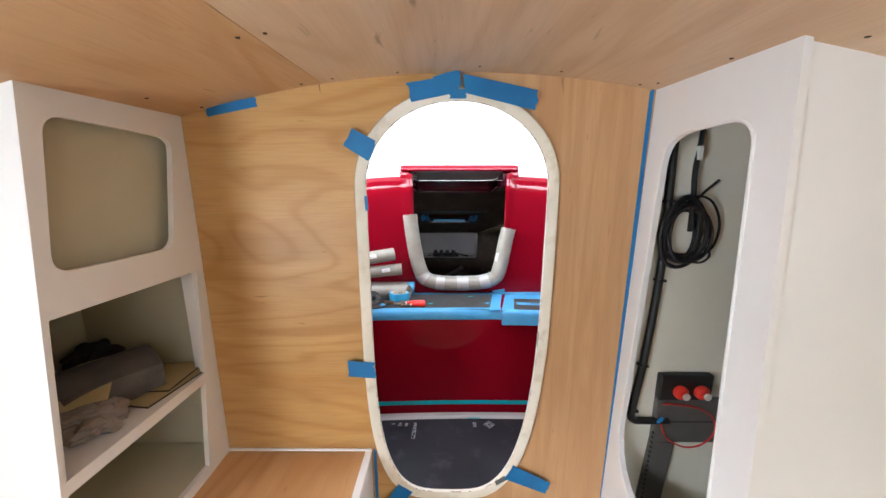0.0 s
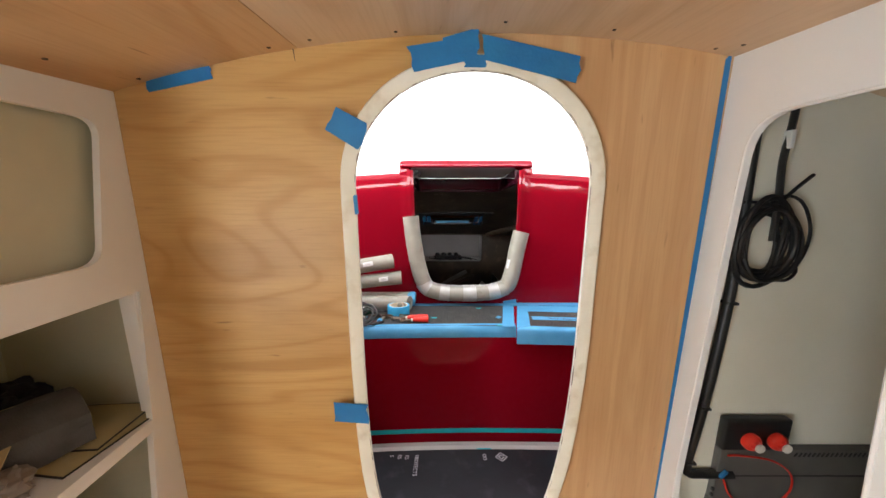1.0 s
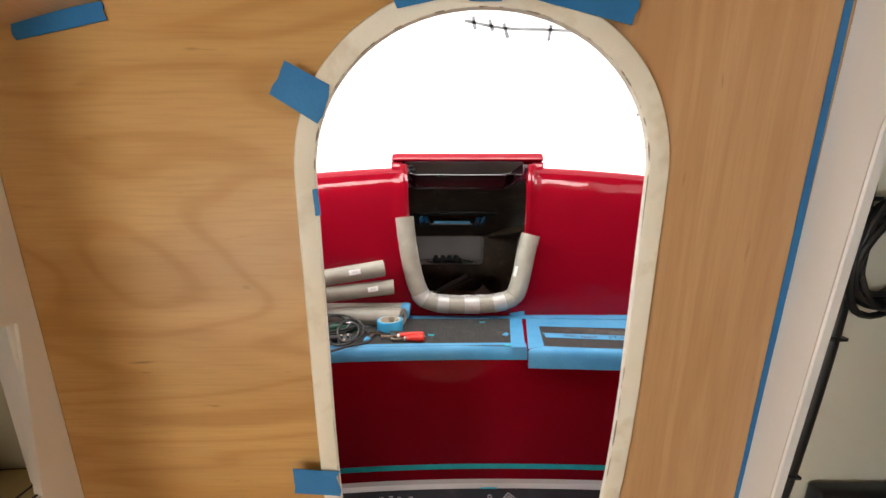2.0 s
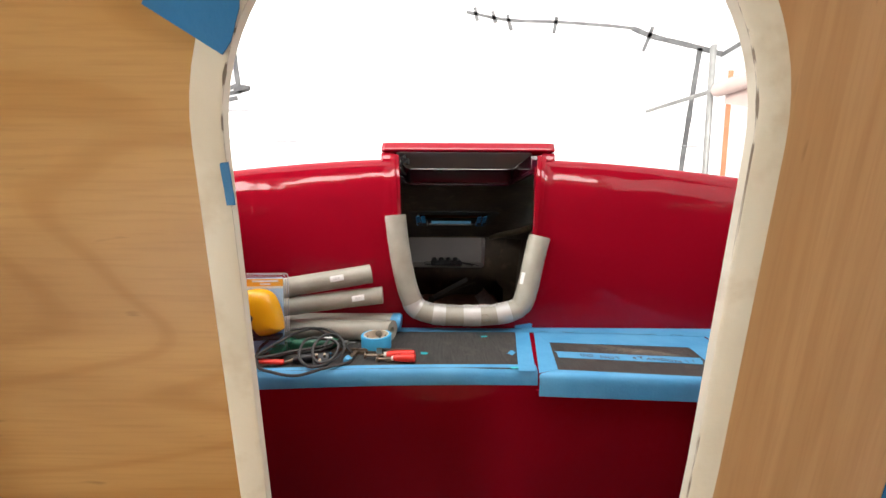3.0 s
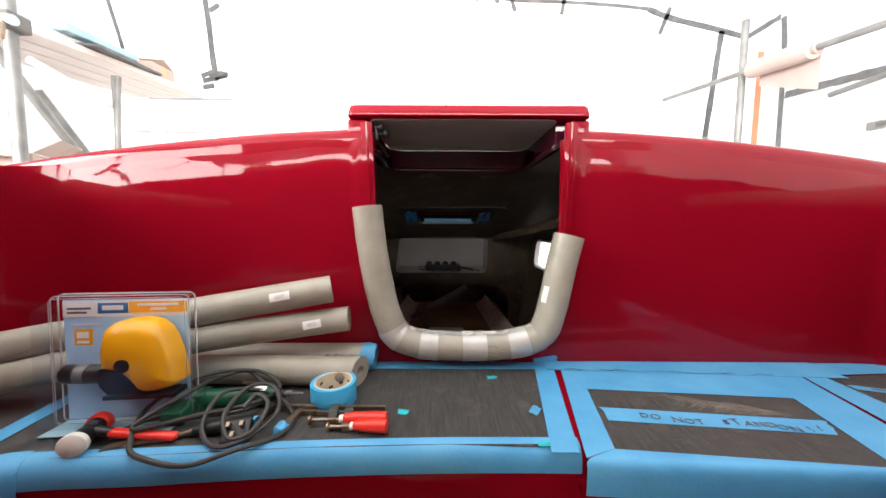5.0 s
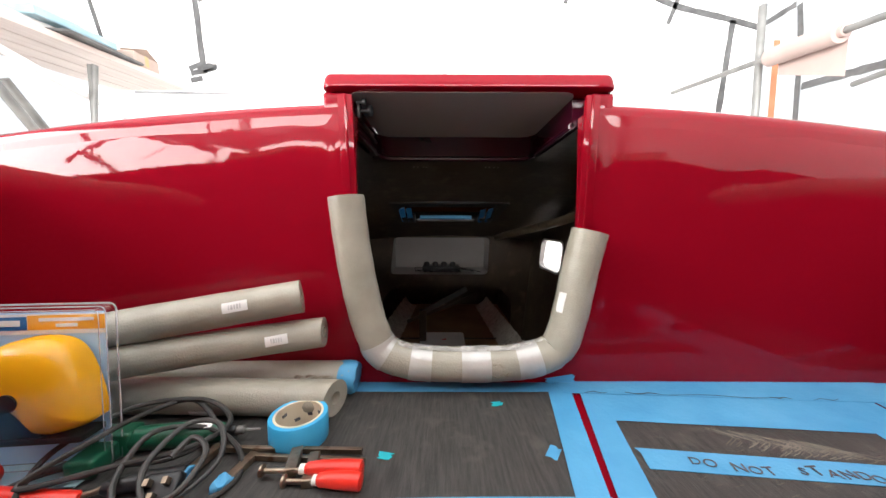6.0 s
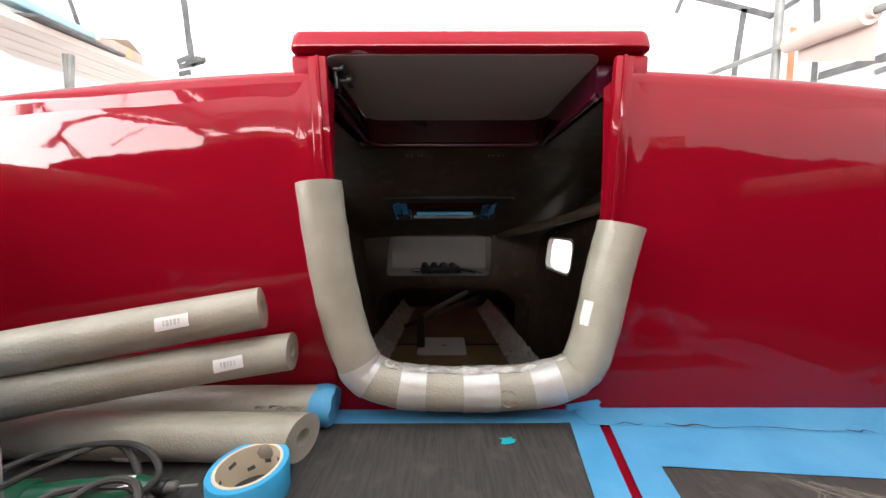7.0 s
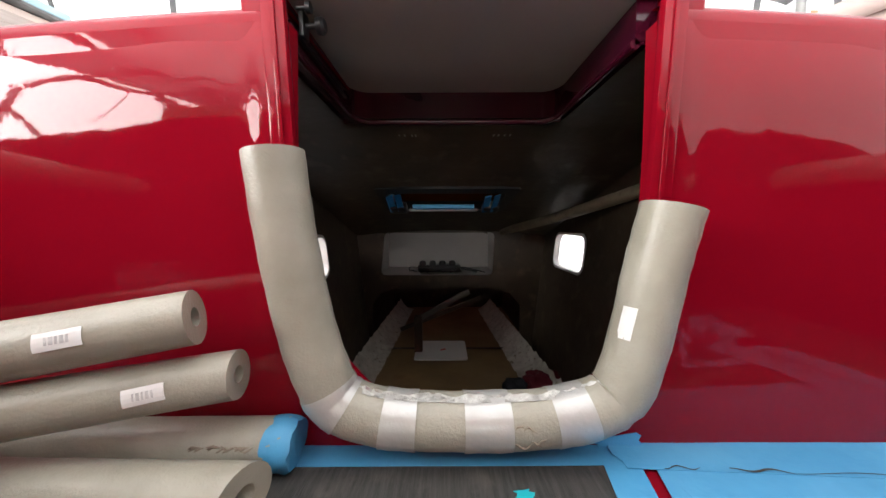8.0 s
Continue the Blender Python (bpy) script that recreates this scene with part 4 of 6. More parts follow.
single("tape_strip", edge_tape, TAPE, "blue masking tape folded over the ring's inner edge", "masking tape", "tape strips on the wall", at=AFT)
single("tape_strip", torn_strip([(0.4405, -0.3), (0.4535, 1.181), (0.4425, 1.181), (0.4275, -0.3)], on_wall, 0.0012, n=40, ripple=0.0004), TAPE, "long blue masking tape down the corner of the wall", "masking tape", "tape strips on the wall", at=AFT)
single("tape_strip", torn_strip([(-0.310, -0.38), (-0.310, 0.113), (-0.300, 0.113), (-0.300, -0.38)], on_wall, 0.0012, n=20), TAPE, "blue masking tape beside the seat box", "masking tape", "tape strips on the wall", at=AFT)

part("split", plate([(-0.4060, 1.196), (-0.4040, 1.196), (-0.4020, 1.174), (-0.4030, 1.174)], [], on_wall, 0.0006, 0.0001), SEALANT, w_l, "short dark split in the veneer")
single("tape_scrap", plate([(0.085, -0.004), (0.118, 0.018), (0.108, 0.032), (0.078, 0.010)], [], on_wall, 0.0160, 0.0170), GREY_TAPE, "small dark grey tape patch on the lower ring", "tape scrap", "tape strips on the wall", at=AFT)

# ---- things on the locker shelf ----
def fold_cloth(name, lab, mat, at, length, depth, layers, seed):
    """A folded towel: stacked soft layers joined by a rounded fold."""
    rows = []
    n = 10
    prof = []
    for k in range(layers):
        z = k * 0.011
        xs = [i / n for i in range(n + 1)]
        if k % 2:
            xs = xs[::-1]
        prof += [(x * depth, z) for x in xs]
    for j in range(13):
        t = j / 12
        r = []
        for i, (d, z) in enumerate(prof):
            w = noise.noise(Vector((d * 30, t * 5, z * 60 + seed))) * 0.005
            arch = 0.028 * math.sin(math.pi * min(max(d / depth, 0), 1)) * (z / (0.011 * layers) + 0.2)
            r.append(Vector((d, (t - 0.5) * length, z + 0.007 + w + arch)))
        rows.append(r)
    bm = sheet(rows, 0.005)
    ob = single(name, bm, mat, lab, "towel", smooth=True)
    ob.matrix_basis = AFT @ at
    return ob


fold_cloth("towel", "dark grey folded towel on the locker shelf", TOWEL, pose(-0.985, 0.822, 0.424, 0, 0, -28), 0.17, 0.14, 6, 2)
dk = bmesh.new()
bmesh.ops.create_icosphere(dk, subdivisions=4, radius=0.055)
for v in dk.verts:
    v.co *= 1 + 0.35 * noise.noise(v.co * 45) + 0.18 * noise.noise(v.co * 110)
    v.co.z = max(v.co.z * 0.9, -0.035)
single("dark_cloth", dk, DARK_CLOTH, "dark crumpled cloth bundle behind the towel", "cloth", smooth=True, at=AFT @ pose(-1.065, 0.885, 0.458))
for k, (x0, x1, y0, y1, z, rz) in enumerate(((-1.05, -0.785, 0.765, 0.93, 0.4155, -6), (-1.08, -0.80, 0.80, 0.935, 0.4195, 4))):
    hb = thing("hardboard_sheet", "tan hardboard sheet with a dark edge under the towel", "board", "hardboard sheets", at=AFT @ pose((x0 + x1) / 2, (y0 + y1) / 2, z, 0, 0, rz))
    w, d = (x1 - x0) / 2, (y1 - y0) / 2
    part("panel", box(-w, w, -d, d, 0, 0.003), CARD_TAN, hb)
    part("edge", box(-w - 0.003, w + 0.003, -d - 0.003, d + 0.003, 0.0004, 0.0024), BLACK, hb, "dark painted edge")
single("card_sheet", sheet([[Vector((-0.10 + 0.2 * i / 8, 0.14 * (j / 6 - 0.5), 0.035 * math.sin(2.2 * i / 8) + 0.006 * j)) for i in range(9)] for j in range(7)], 0.002), CARD_TAN, "curled tan card sheet on the locker shelf", "card", at=AFT @ pose(-0.945, 0.715, 0.428, 0, -10, 35) @ Matrix.Diagonal((0.95, 1.05, 1.1, 1)))
bag = bmesh.new()
bmesh.ops.create_icosphere(bag, subdivisions=4, radius=0.06)
for v in bag.verts:
    v.co *= 1 + 0.5 * noise.noise(v.co * 50) + 0.25 * noise.noise(v.co * 130)
    v.co.z = max(v.co.z * 0.5, -0.02)
bg = single("plastic_bag", bag, BAG, "crumpled clear plastic bag on the locker shelf", "plastic bag", at=AFT @ pose(-0.862, 0.685, 0.437))
stuffing = bmesh.new()
bmesh.ops.create_icosphere(stuffing, subdivisions=3, radius=0.04)
for v in stuffing.verts:
    v.co *= 1 + 0.4 * noise.noise(v.co * 60)
    v.co.z = max(v.co.z * 0.45, -0.014)
single("small_parts", stuffing, RUBBER, "dark small parts inside the plastic bag", "hardware", smooth=True, at=AFT @ pose(-0.865, 0.675, 0.431))

# ---- cables and power unit in the other locker ----
cab = lambda u, v, w: tuple(on_wall(u, v, w))
cond = thing("wall_cable", "thick black cable bundle running down the locker wall", "cable", at=AFT)
part("trunk", rod(smooth_path([cab(0.513, 1.19, 0.014), cab(0.514, 1.0, 0.014), cab(0.521, 0.72, 0.014), cab(0.508, 0.45, 0.014), cab(0.490, 0.27, 0.014), cab(0.497, 0.236, 0.014), cab(0.53, 0.232, 0.014), cab(0.60, 0.236, 0.02)], 8), 0.0105, 10), BLACK, cond, smooth=True)
for u, v in ((0.519, 0.90), (0.521, 0.68), (0.503, 0.42), (0.491, 0.27)):
    part("cable_tie", box(u - 0.0105, u + 0.013, WALL - 0.026, WALL - 0.002, v - 0.003, v + 0.003, 0.001), BLACK, cond)
coil = thing("cable_coil", "coil of black cable hung on the locker wall", "cable", at=AFT)
rnd = random.Random(3)
for k in range(9):
    ru, rv = 0.052 + rnd.uniform(-0.012, 0.012), 0.078 + rnd.uniform(-0.014, 0.012)
    cu, cv, w0 = 0.560 + rnd.uniform(-0.012, 0.012), 0.817 + rnd.uniform(-0.012, 0.012), 0.014 + 0.003 * k
    ph = rnd.uniform(0, 6)
    pts = [cab(cu + ru * math.cos(a), cv + rv * math.sin(a), w0 + 0.006 * math.sin(2 * a + ph)) for a in [6.2832 * i / 28 for i in range(29)]]
    part("loop", rod(pts, 0.0048, 8), BLACK, coil, smooth=True)
part("loop", rod(smooth_path([cab(0.535, 0.86, 0.024), cab(0.575, 0.91, 0.026), cab(0.625, 0.90, 0.024), cab(0.655, 0.84, 0.024), cab(0.645, 0.775, 0.024), cab(0.60, 0.745, 0.024), cab(0.57, 0.735, 0.024)], 8), 0.003, 8), BLACK, coil, smooth=True)
part("loop", rod(smooth_path([cab(0.58, 0.76, 0.028), cab(0.62, 0.775, 0.028), cab(0.638, 0.755, 0.028), cab(0.62, 0.735, 0.028), cab(0.58, 0.735, 0.028), cab(0.56, 0.722, 0.028), cab(0.53, 0.73, 0.028)], 8), 0.003, 8), BLACK, coil, smooth=True)
part("drop", rod(smooth_path([cab(0.577, 1.19, 0.024), cab(0.574, 1.06, 0.024), cab(0.569, 0.98, 0.024), cab(0.574, 0.90, 0.026), cab(0.575, 0.82, 0.028)], 8), 0.0062, 8), BLACK, coil, smooth=True)
part("tail", rod(smooth_path([cab(0.54, 0.87, 0.028), cab(0.58, 0.905, 0.028), cab(0.605, 0.93, 0.028), cab(0.632, 0.955, 0.028)], 8), 0.0035, 8), BLACK, coil, smooth=True)
part("cable_tag", box(0.566, 0.576, WALL - 0.034, WALL - 0.018, 1.005, 1.04, 0.002), LABEL, coil, "white tag")

inv = thing("inverter", "grey perforated metal power unit on the locker wall", "power unit", at=AFT)
part("case", box(0.562, 0.98, WALL - 0.02, WALL - 0.001, 0.160, 0.306, 0.003), STEEL_BOX, inv)
part("seam", box(0.575, 0.981, WALL - 0.0208, WALL - 0.0195, 0.231, 0.234), BLACK, inv)
part("bracket", moved(box(-0.036, 0.036, WALL - 0.018, WALL - 0.001, -0.22, 0.0, 0.002), pose(0.597, 0, 0.158, 0, 4.5, 0)), STEEL_BOX, inv, "grey upright channel")
slots = bmesh.new()
for i in range(16):
    tmp = box(0.558 - 0.0035 * i * 0.16, 0.5635 - 0.0035 * i * 0.16, WALL - 0.021, WALL - 0.016, 0.19 - 0.017 * i, 0.197 - 0.017 * i)
    me = bpy.data.meshes.new("tmp")
    tmp.to_mesh(me)
    tmp.free()
    slots.from_mesh(me)
    bpy.data.meshes.remove(me)
for i in range(18):
    tmp = moved(box(-0.002, 0.002, -0.0005, 0.0005, -0.006, 0.006), pose(0.745 + 0.011 * i, WALL - 0.0204, 0.293, 0, 25, 0))
    me = bpy.data.meshes.new("tmp")
    tmp.to_mesh(me)
    tmp.free()
    slots.from_mesh(me)
    bpy.data.meshes.remove(me)
tagged(part("vent_slots", slots, BLACK, inv, "dark vent slots"), kind="stuff")
sw = thing("switch_panel", "black battery switch block with two red knobs", "switch", at=AFT)
part("block", box(0.558, 0.716, WALL - 0.026, WALL - 0.002, 0.3065, 0.392, 0.008, 3), BLACK, sw, smooth=True)
for u in (0.614, 0.676):
    kb = part("knob", moved(lathe([(0.014, 0), (0.0205, 0.003), (0.021, 0.012), (0.0175, 0.017), (0.011, 0.019), (0.009, 0.024), (0.002, 0.0245)], 20), pose(u, WALL - 0.026, 0.342, 90, 0, 0)), RED_PLASTIC, sw, "red knob", True)
    part("cap", moved(lathe([(0.003, 0), (0.0105, 0.0005), (0.0105, 0.004), (0.004, 0.005)], 16), pose(u + 0.003, WALL - 0.0505, 0.340, 90, 0, 0)), WHITE_PLASTIC, kb, "white cap", True)
wire = thing("red_wire", "thin red wire loop hanging in front of the power unit", "wire", at=AFT)
part("loop", rod(smooth_path([cab(0.57, 0.300, 0.03), cab(0.60, 0.300, 0.03), cab(0.67, 0.292, 0.036), cab(0.722, 0.255, 0.036), cab(0.730, 0.205, 0.036), cab(0.695, 0.165, 0.036), cab(0.645, 0.158, 0.034), cab(0.595, 0.185, 0.03), cab(0.573, 0.235, 0.024)], 8), 0.0023, 8), RED_PLASTIC, wire, smooth=True)
part("joint", moved(lathe([(0.003, -0.012), (0.005, -0.01), (0.005, 0.01), (0.003, 0.012)], 10), pose(*cab(0.572, 0.243, 0.026), 0, 40, 0)), TAPE, wire, "blue crimp joint")

# ---- masking and panels on the bench ----
TOP = 0.530
LT = 0.534
flat = lambda z: (lambda u, v, w: Vector((u, v, z + w)))
centre = [(-0.925, 1.70), (0.19, 1.70), (0.129, 1.402), (-0.06, 1.406), (-0.32, 1.396), (-0.565, 1.377), (-0.80, 1.364), (-0.867, 1.345)]
part("deck_panel", plate(centre, [], flat(TOP), 0.0003, 0.0018), DECK, bench)
part("deck_panel", plate([(-0.928, 1.70), (-1.24, 1.70), (-1.24, 1.0), (-0.915, 1.0), (-0.905, 1.28), (-0.872, 1.345)], [], flat(TOP), 0.0003, 0.0018), DECK, bench)
part("deck_panel", plate([(0.925, 1.66), (1.25, 1.69), (1.25, 1.0), (0.93, 1.0), (0.90, 1.38)], [], flat(TOP), 0.0003, 0.0018), DECK, bench)


def bench_tape(quad_pts, lab, seed, z=TOP + 0.002, ripple=0.0012, jag=0.004, mat=None):
    return single("tape_strip", torn_strip(quad_pts, flat(z), 0.0, seed=seed, ripple=ripple, jag=jag, n=16), mat or TAPE_PALE, lab, "masking tape", "tape strips on the bench")


bench_tape([(-0.30, 1.697), (0.30, 1.70), (0.30, 1.742), (-0.30, 1.742)], "pale blue masking tape along the bulkhead foot", 1)
bench_tape([(0.21, 1.690), (0.98, 1.648), (0.98, 1.738), (0.21, 1.742)], "pale blue masking tape along the bulkhead foot", 2, LT + 0.0014)
bench_tape([(0.92, 1.668), (1.26, 1.69), (1.26, 1.741), (0.92, 1.741)], "pale blue masking tape along the bulkhead foot", 3, TOP + 0.003)
bench_tape([(0.122, 1.385), (0.186, 1.705), (0.238, 1.705), (0.170, 1.385)], "pale blue masking tape beside the locker lid", 4, TOP + 0.0028, jag=0.001)
bench_tape([(0.802, 1.36), (0.876, 1.66), (0.93, 1.66), (0.90, 1.36)], "pale blue masking tape beside the locker lid", 6, TOP + 0.0028, jag=0.001)
bench_tape([(-0.888, 1.56), (-0.846, 1.30), (-0.888, 1.30), (-0.925, 1.56)], "blue masking tape across the corner of the bench", 5, TOP + 0.0028)
single("tape_strip", torn_strip([(0.19, 0.545), (0.255, 0.556), (0.262, 0.532), (0.195, 0.532)], lambda u, v, w: Vector((u, BULK - w, v)), 0.0085, seed=8), TAPE_PALE, "curled scrap of blue masking tape on the bulkhead", "masking tape", "tape strips on the bench")
front_run = [p for p in FRONT if -0.872 < p.x < 0.184 and p.y > 1.2]
single("edge_tape", sheet(edge_strip(front_run, [(0.026, 0.5337), (0.019, 0.5333), (0.009, 0.5300), (0.0005, 0.519), (-0.0016, 0.505), (-0.0016, 0.494), (-0.0005, 0.486)]), 0.0008), TAPE_PALE, "pale blue masking tape folded over the bench's front edge", "masking tape", "tape strips on the bench", smooth=True)
corner_run = [p for p in FRONT if p.x < -0.74 and 1.0 < p.y < 1.36]
crn = sheet(edge_strip(corner_run, [(0.030, 0.5345), (0.018, 0.5335), (0.006, 0.529), (-0.0026, 0.517), (-0.003, 0.500), (-0.003, 0.482), (-0.001, 0.467)]), 0.0008)
for v in crn.verts:
    v.co += Vector((1, 1, 1)) * 0.0022 * noise.noise(v.co * 70)
single("edge_tape", crn, TAPE_PALE, "wrinkled blue masking tape round the bench corner", "masking tape", "tape strips on the bench", smooth=True)
side_run = [p for p in FRONT if p.x > 0.82 and 1.0 < p.y < 1.30]
single("edge_tape", sheet(edge_strip(side_run, [(0.06, 0.5335), (0.024, 0.5325), (0.009, 0.529), (0.0005, 0.519), (-0.0016, 0.505), (-0.0016, 0.48)]), 0.0008), TAPE_PALE, "pale blue masking tape along the side seat's edge", "masking tape", "tape strips on the bench", smooth=True)

lid = thing("bench_hatch", "red bench locker lid masked with blue tape round a black panel", "hatch")
LB = [(0.255, 1.698), (0.868, 1.662), (0.778, 1.338), (0.176, 1.371)]
lid_mid = Vector((sum(p[0] for p in LB) / 4, sum(p[1] for p in LB) / 4))
lid_bm = plate(round_poly([tuple(lid_mid.lerp(Vector(p), 0.982)) for p in LB], 0.012, 4), [], flat(0), 0.462, LT - 0.0075)
part("lid_shell", lid_bm, RED, lid, smooth=True)
INNER = [(0.279, 1.592), (0.735, 1.557), (0.676, 1.353), (0.236, 1.394)]
part("panel", plate(INNER, [], flat(LT), -0.0092, -0.0006), DECK, lid, "dusty black non-slip panel")
for i in range(4):
    o0, o1, i0, i1 = LB[i], LB[(i + 1) % 4], INNER[i], INNER[(i + 1) % 4]
    if i == 2:
        rows = []
        for s, dz, dy in ((0, 0.0, 0), (0.4, 0.0, 0), (0.72, -0.0004, 0), (0.90, -0.0018, 0), (1.0, -0.0065, -0.002), (1.0, -0.014, -0.005), (1.0, -0.028, -0.0055), (1.0, -0.045, -0.0055), (1.0, -0.064, -0.0045)):
            rows.append([Vector((i0[0] + (i1[0] - i0[0]) * t + (o0[0] + (o1[0] - o0[0]) * t - i0[0] - (i1[0] - i0[0]) * t) * s,
                                 i0[1] + (i1[1] - i0[1]) * t + (o0[1] + (o1[1] - o0[1]) * t - i0[1] - (i1[1] - i0[1]) * t) * s + dy,
                                 LT + dz + 0.0006 * noise.noise(Vector((t * 30, s * 9, dz * 200))))) for t in [k / 30 for k in range(31)]])
        part("masking", sheet(rows, 0.0007), TAPE_PALE, lid, "pale blue masking tape", True)
    else:
        part("masking", torn_strip([o0, o1, i1, i0], flat(LT), -0.0004, seed=20 + i, ripple=0.0012, jag=0.0005), TAPE_PALE, lid, "pale blue masking tape")
part("apron", plate([(0.182, 0.447), (0.785, 0.440), (0.78, 0.474), (0.175, 0.474)], [], lambda u, v, w: Vector((u, 1.388 - 0.043 * (u - 0.2) + w, v)), 0.0, 0.012), RED, lid)
note = part("note_strip", torn_strip([(0.271, 1.472), (0.682, 1.432), (0.706, 1.474), (0.273, 1.518)], flat(LT), 0.0006, seed=31, ripple=0.0008), TAPE_PALE, lid, "strip of blue tape with handwritten warning")
rnd = random.Random(21)
for word, u0, drop in (("DO", 0.347, 0.002), ("NOT", 0.405, -0.005), ("STAND", 0.497, -0.001), ("ON", 0.594, -0.011), ("!!", 0.642, -0.006)):
    for k, ch in enumerate(word):
        u = u0 + 0.0205 * k
        lettering("letter", ch, 0.0285 * rnd.uniform(0.85, 1.12), Matrix.Translation((u, 1.5125 - 0.098 * (u - 0.271) - 0.0215 + drop + rnd.uniform(-0.003, 0.003), LT + 0.0024)) @ Matrix.Rotation(radians(-5.6 + rnd.uniform(-16, 12)), 4, "Z") @ Matrix.Diagonal((0.95, 0.85, 1, 1)), INK, note, "", 0.12)
for u0, u1, w in ((0.262, 0.312, 0.0016), (0.352, 0.43, 0.0030), (0.43, 0.69, 0.0009), (0.66, 0.70, 0.0022), (0.745, 0.80, 0.0012)):
    line = [(u0 + (u1 - u0) * i / 12, 1.689 - 0.055 * (u0 + (u1 - u0) * i / 12 - 0.255) + 0.003 * math.sin(9 * i / 12 + 40 * u0)) for i in range(13)]
    gap_loop = line + [(u, v + w * math.sin(math.pi * (0.06 + 0.88 * (12 - i) / 12))) for i, (u, v) in enumerate(reversed(line))]
    part("tape_slit", plate(gap_loop, [], flat(LT), 0.0040, 0.0046), SEALANT, lid, "dark slit between two runs of tape")
dust = bmesh.new()
for k in range(46):
    u, q = k / 45, rnd.uniform(-0.004, 0.004)
    a = Vector((0.43 + 0.17 * u, 1.570 - 0.05 * u + 2.5 * q, LT))
    b = a + Vector((0.035 + 0.02 * u, -0.030 + 0.006 * u, 0)) * rnd.uniform(0.7, 1.1)
    c = b + Vector((-0.030, -0.024 + 0.014 * u, 0)) * rnd.uniform(0.5, 1.0)
    sweep(dust, smooth_path([a, b, c], 4), [0.0003 + 0.0007 * rnd.random()] * len(smooth_path([a, b, c], 4)), 4)
for k in range(60):
    a = Vector((rnd.uniform(0.30, 0.66), rnd.uniform(1.40, 1.58), LT))
    sweep(dust, [a, a + Vector((rnd.uniform(0.002, 0.02), rnd.uniform(-0.006, 0.006), 0))], 0.0004, 4)
for v in dust.verts:
    v.co.z = LT - 0.0006 + 0.25 * (v.co.z - LT)
tagged(part("dust_mark", dust, DUST, lid, "swirl of pale dusty scuff marks"), kind="stuff")
st2 = single("note_strip", torn_strip([(0.935, 1.60), (1.24, 1.50), (1.24, 1.525), (0.94, 1.62)], flat(TOP), 0.003, seed=33), TAPE_PALE, "strip of blue tape with faint handwriting", "masking tape", "tape strips on the bench")
for k in range(4):
    part("writing", moved(box(-0.018, 0.018, -0.002, 0.002, 0, 0.0004), pose(0.985 + 0.055 * k, 1.592 - 0.018 * k, TOP + 0.0052, 0, 0, -18)), INK, st2)
for k, (x, y, s, m) in enumerate(((0.059, 1.65, 0.013, TEAL), (0.130, 1.509, 0.017, TAPE_PALE), (0.115, 1.408, 0.014, TEAL), (-0.152, 1.500, 0.013, TEAL))):
    a = [0.2, 1.0, 0.05, -0.2][k]
    q = [(x + s * math.cos(a + b), y + s * math.sin(a + b)) for b in (0.6, 2.5, 3.7, 5.7)]
    single("tape_scrap", torn_strip(q, flat(TOP), 0.0024, seed=40 + k, n=4, ripple=0.002), m, "small scrap of blue tape on the black panel", "tape scrap", "tape scraps")

# teal tape and pale fillet at the foot of the bench
foot_run = [p for p in FRONT if -0.62 < p.x < 0.62 and p.y > 1.3]
inset = lambda z: 0.004 + (0.44 - z) / 0.465 * 0.051
single("teal_tape", sheet(edge_strip(foot_run, [(inset(0.070) - 0.0008, 0.070), (inset(0.049) - 0.0008, 0.049)]), 0.0006), TEAL, "thin teal tape line along the red bench front", "masking tape", smooth=True)
single("fillet", sheet(edge_strip(foot_run, [(inset(0.004) - 0.001, 0.004), (inset(-0.008) - 0.006, -0.010), (inset(-0.015) - 0.02, -0.0185)]), 0.001), LID_GREY, "pale grey fillet at the foot of the bench", "trim", kind="structure", smooth=True)
bench_tape([(0.03, 1.418), (0.09, 1.418), (0.09, 1.424), (0.03, 1.424)], "scrap of teal tape on the fillet", 51, -0.0085, 0.0003, 0.001, TEAL)
for txt, x, y, s in (("on", 0.062, 1.388, 0.034), ("PROTECTS", -0.222, 1.345, 0.022), ("RS", -0.262, 1.385, 0.022), ("RS", -0.292, 1.388, 0.022), ("S", -0.325, 1.392, 0.022)):
    ob = lettering("print", txt, s, Matrix.Translation((x, y, -0.0192)) @ Matrix.Rotation(radians(-90), 4, "Z"), PRINT, None)
    ob.parent = bpy.data.objects["floor"]
logo = bmesh.new()
for r0, r1 in ((0.026, 0.021), (0.014, 0.009)):
    sq = lambda r: [(0.128 + r, 1.388), (0.128, 1.388 + r), (0.128 - r, 1.388), (0.128, 1.388 - r)]
    tmp = plate(sq(r0), [sq(r1)], flat(-0.0192), 0.0, 0.0004)
    me = bpy.data.meshes.new("tmp")
    tmp.to_mesh(me)
    tmp.free()
    logo.from_mesh(me)
    bpy.data.meshes.remove(me)
lg = part("print", logo, PRINT, bpy.data.objects["floor"])

# ---- tools on the bench ----
SURF = TOP + 0.0019
roll = thing("tape_roll", "roll of bright blue masking tape with a card core", "tape roll", at=pose(-0.311, 1.543, SURF, 0, 0, 20) @ Matrix.Diagonal((0.97, 0.97, 0.86, 1)))
part("tape", lathe([(0.0425, 0.001), (0.0495, 0.001), (0.0505, 0.003), (0.0505, 0.052), (0.0495, 0.054), (0.0425, 0.054)], 48, True), material("bright_blue_tape_roll", (0.03, 0.34, 0.62), (0.05, 0.40, 0.68), 14, 0.5, 0.1, 160), roll, smooth=True)
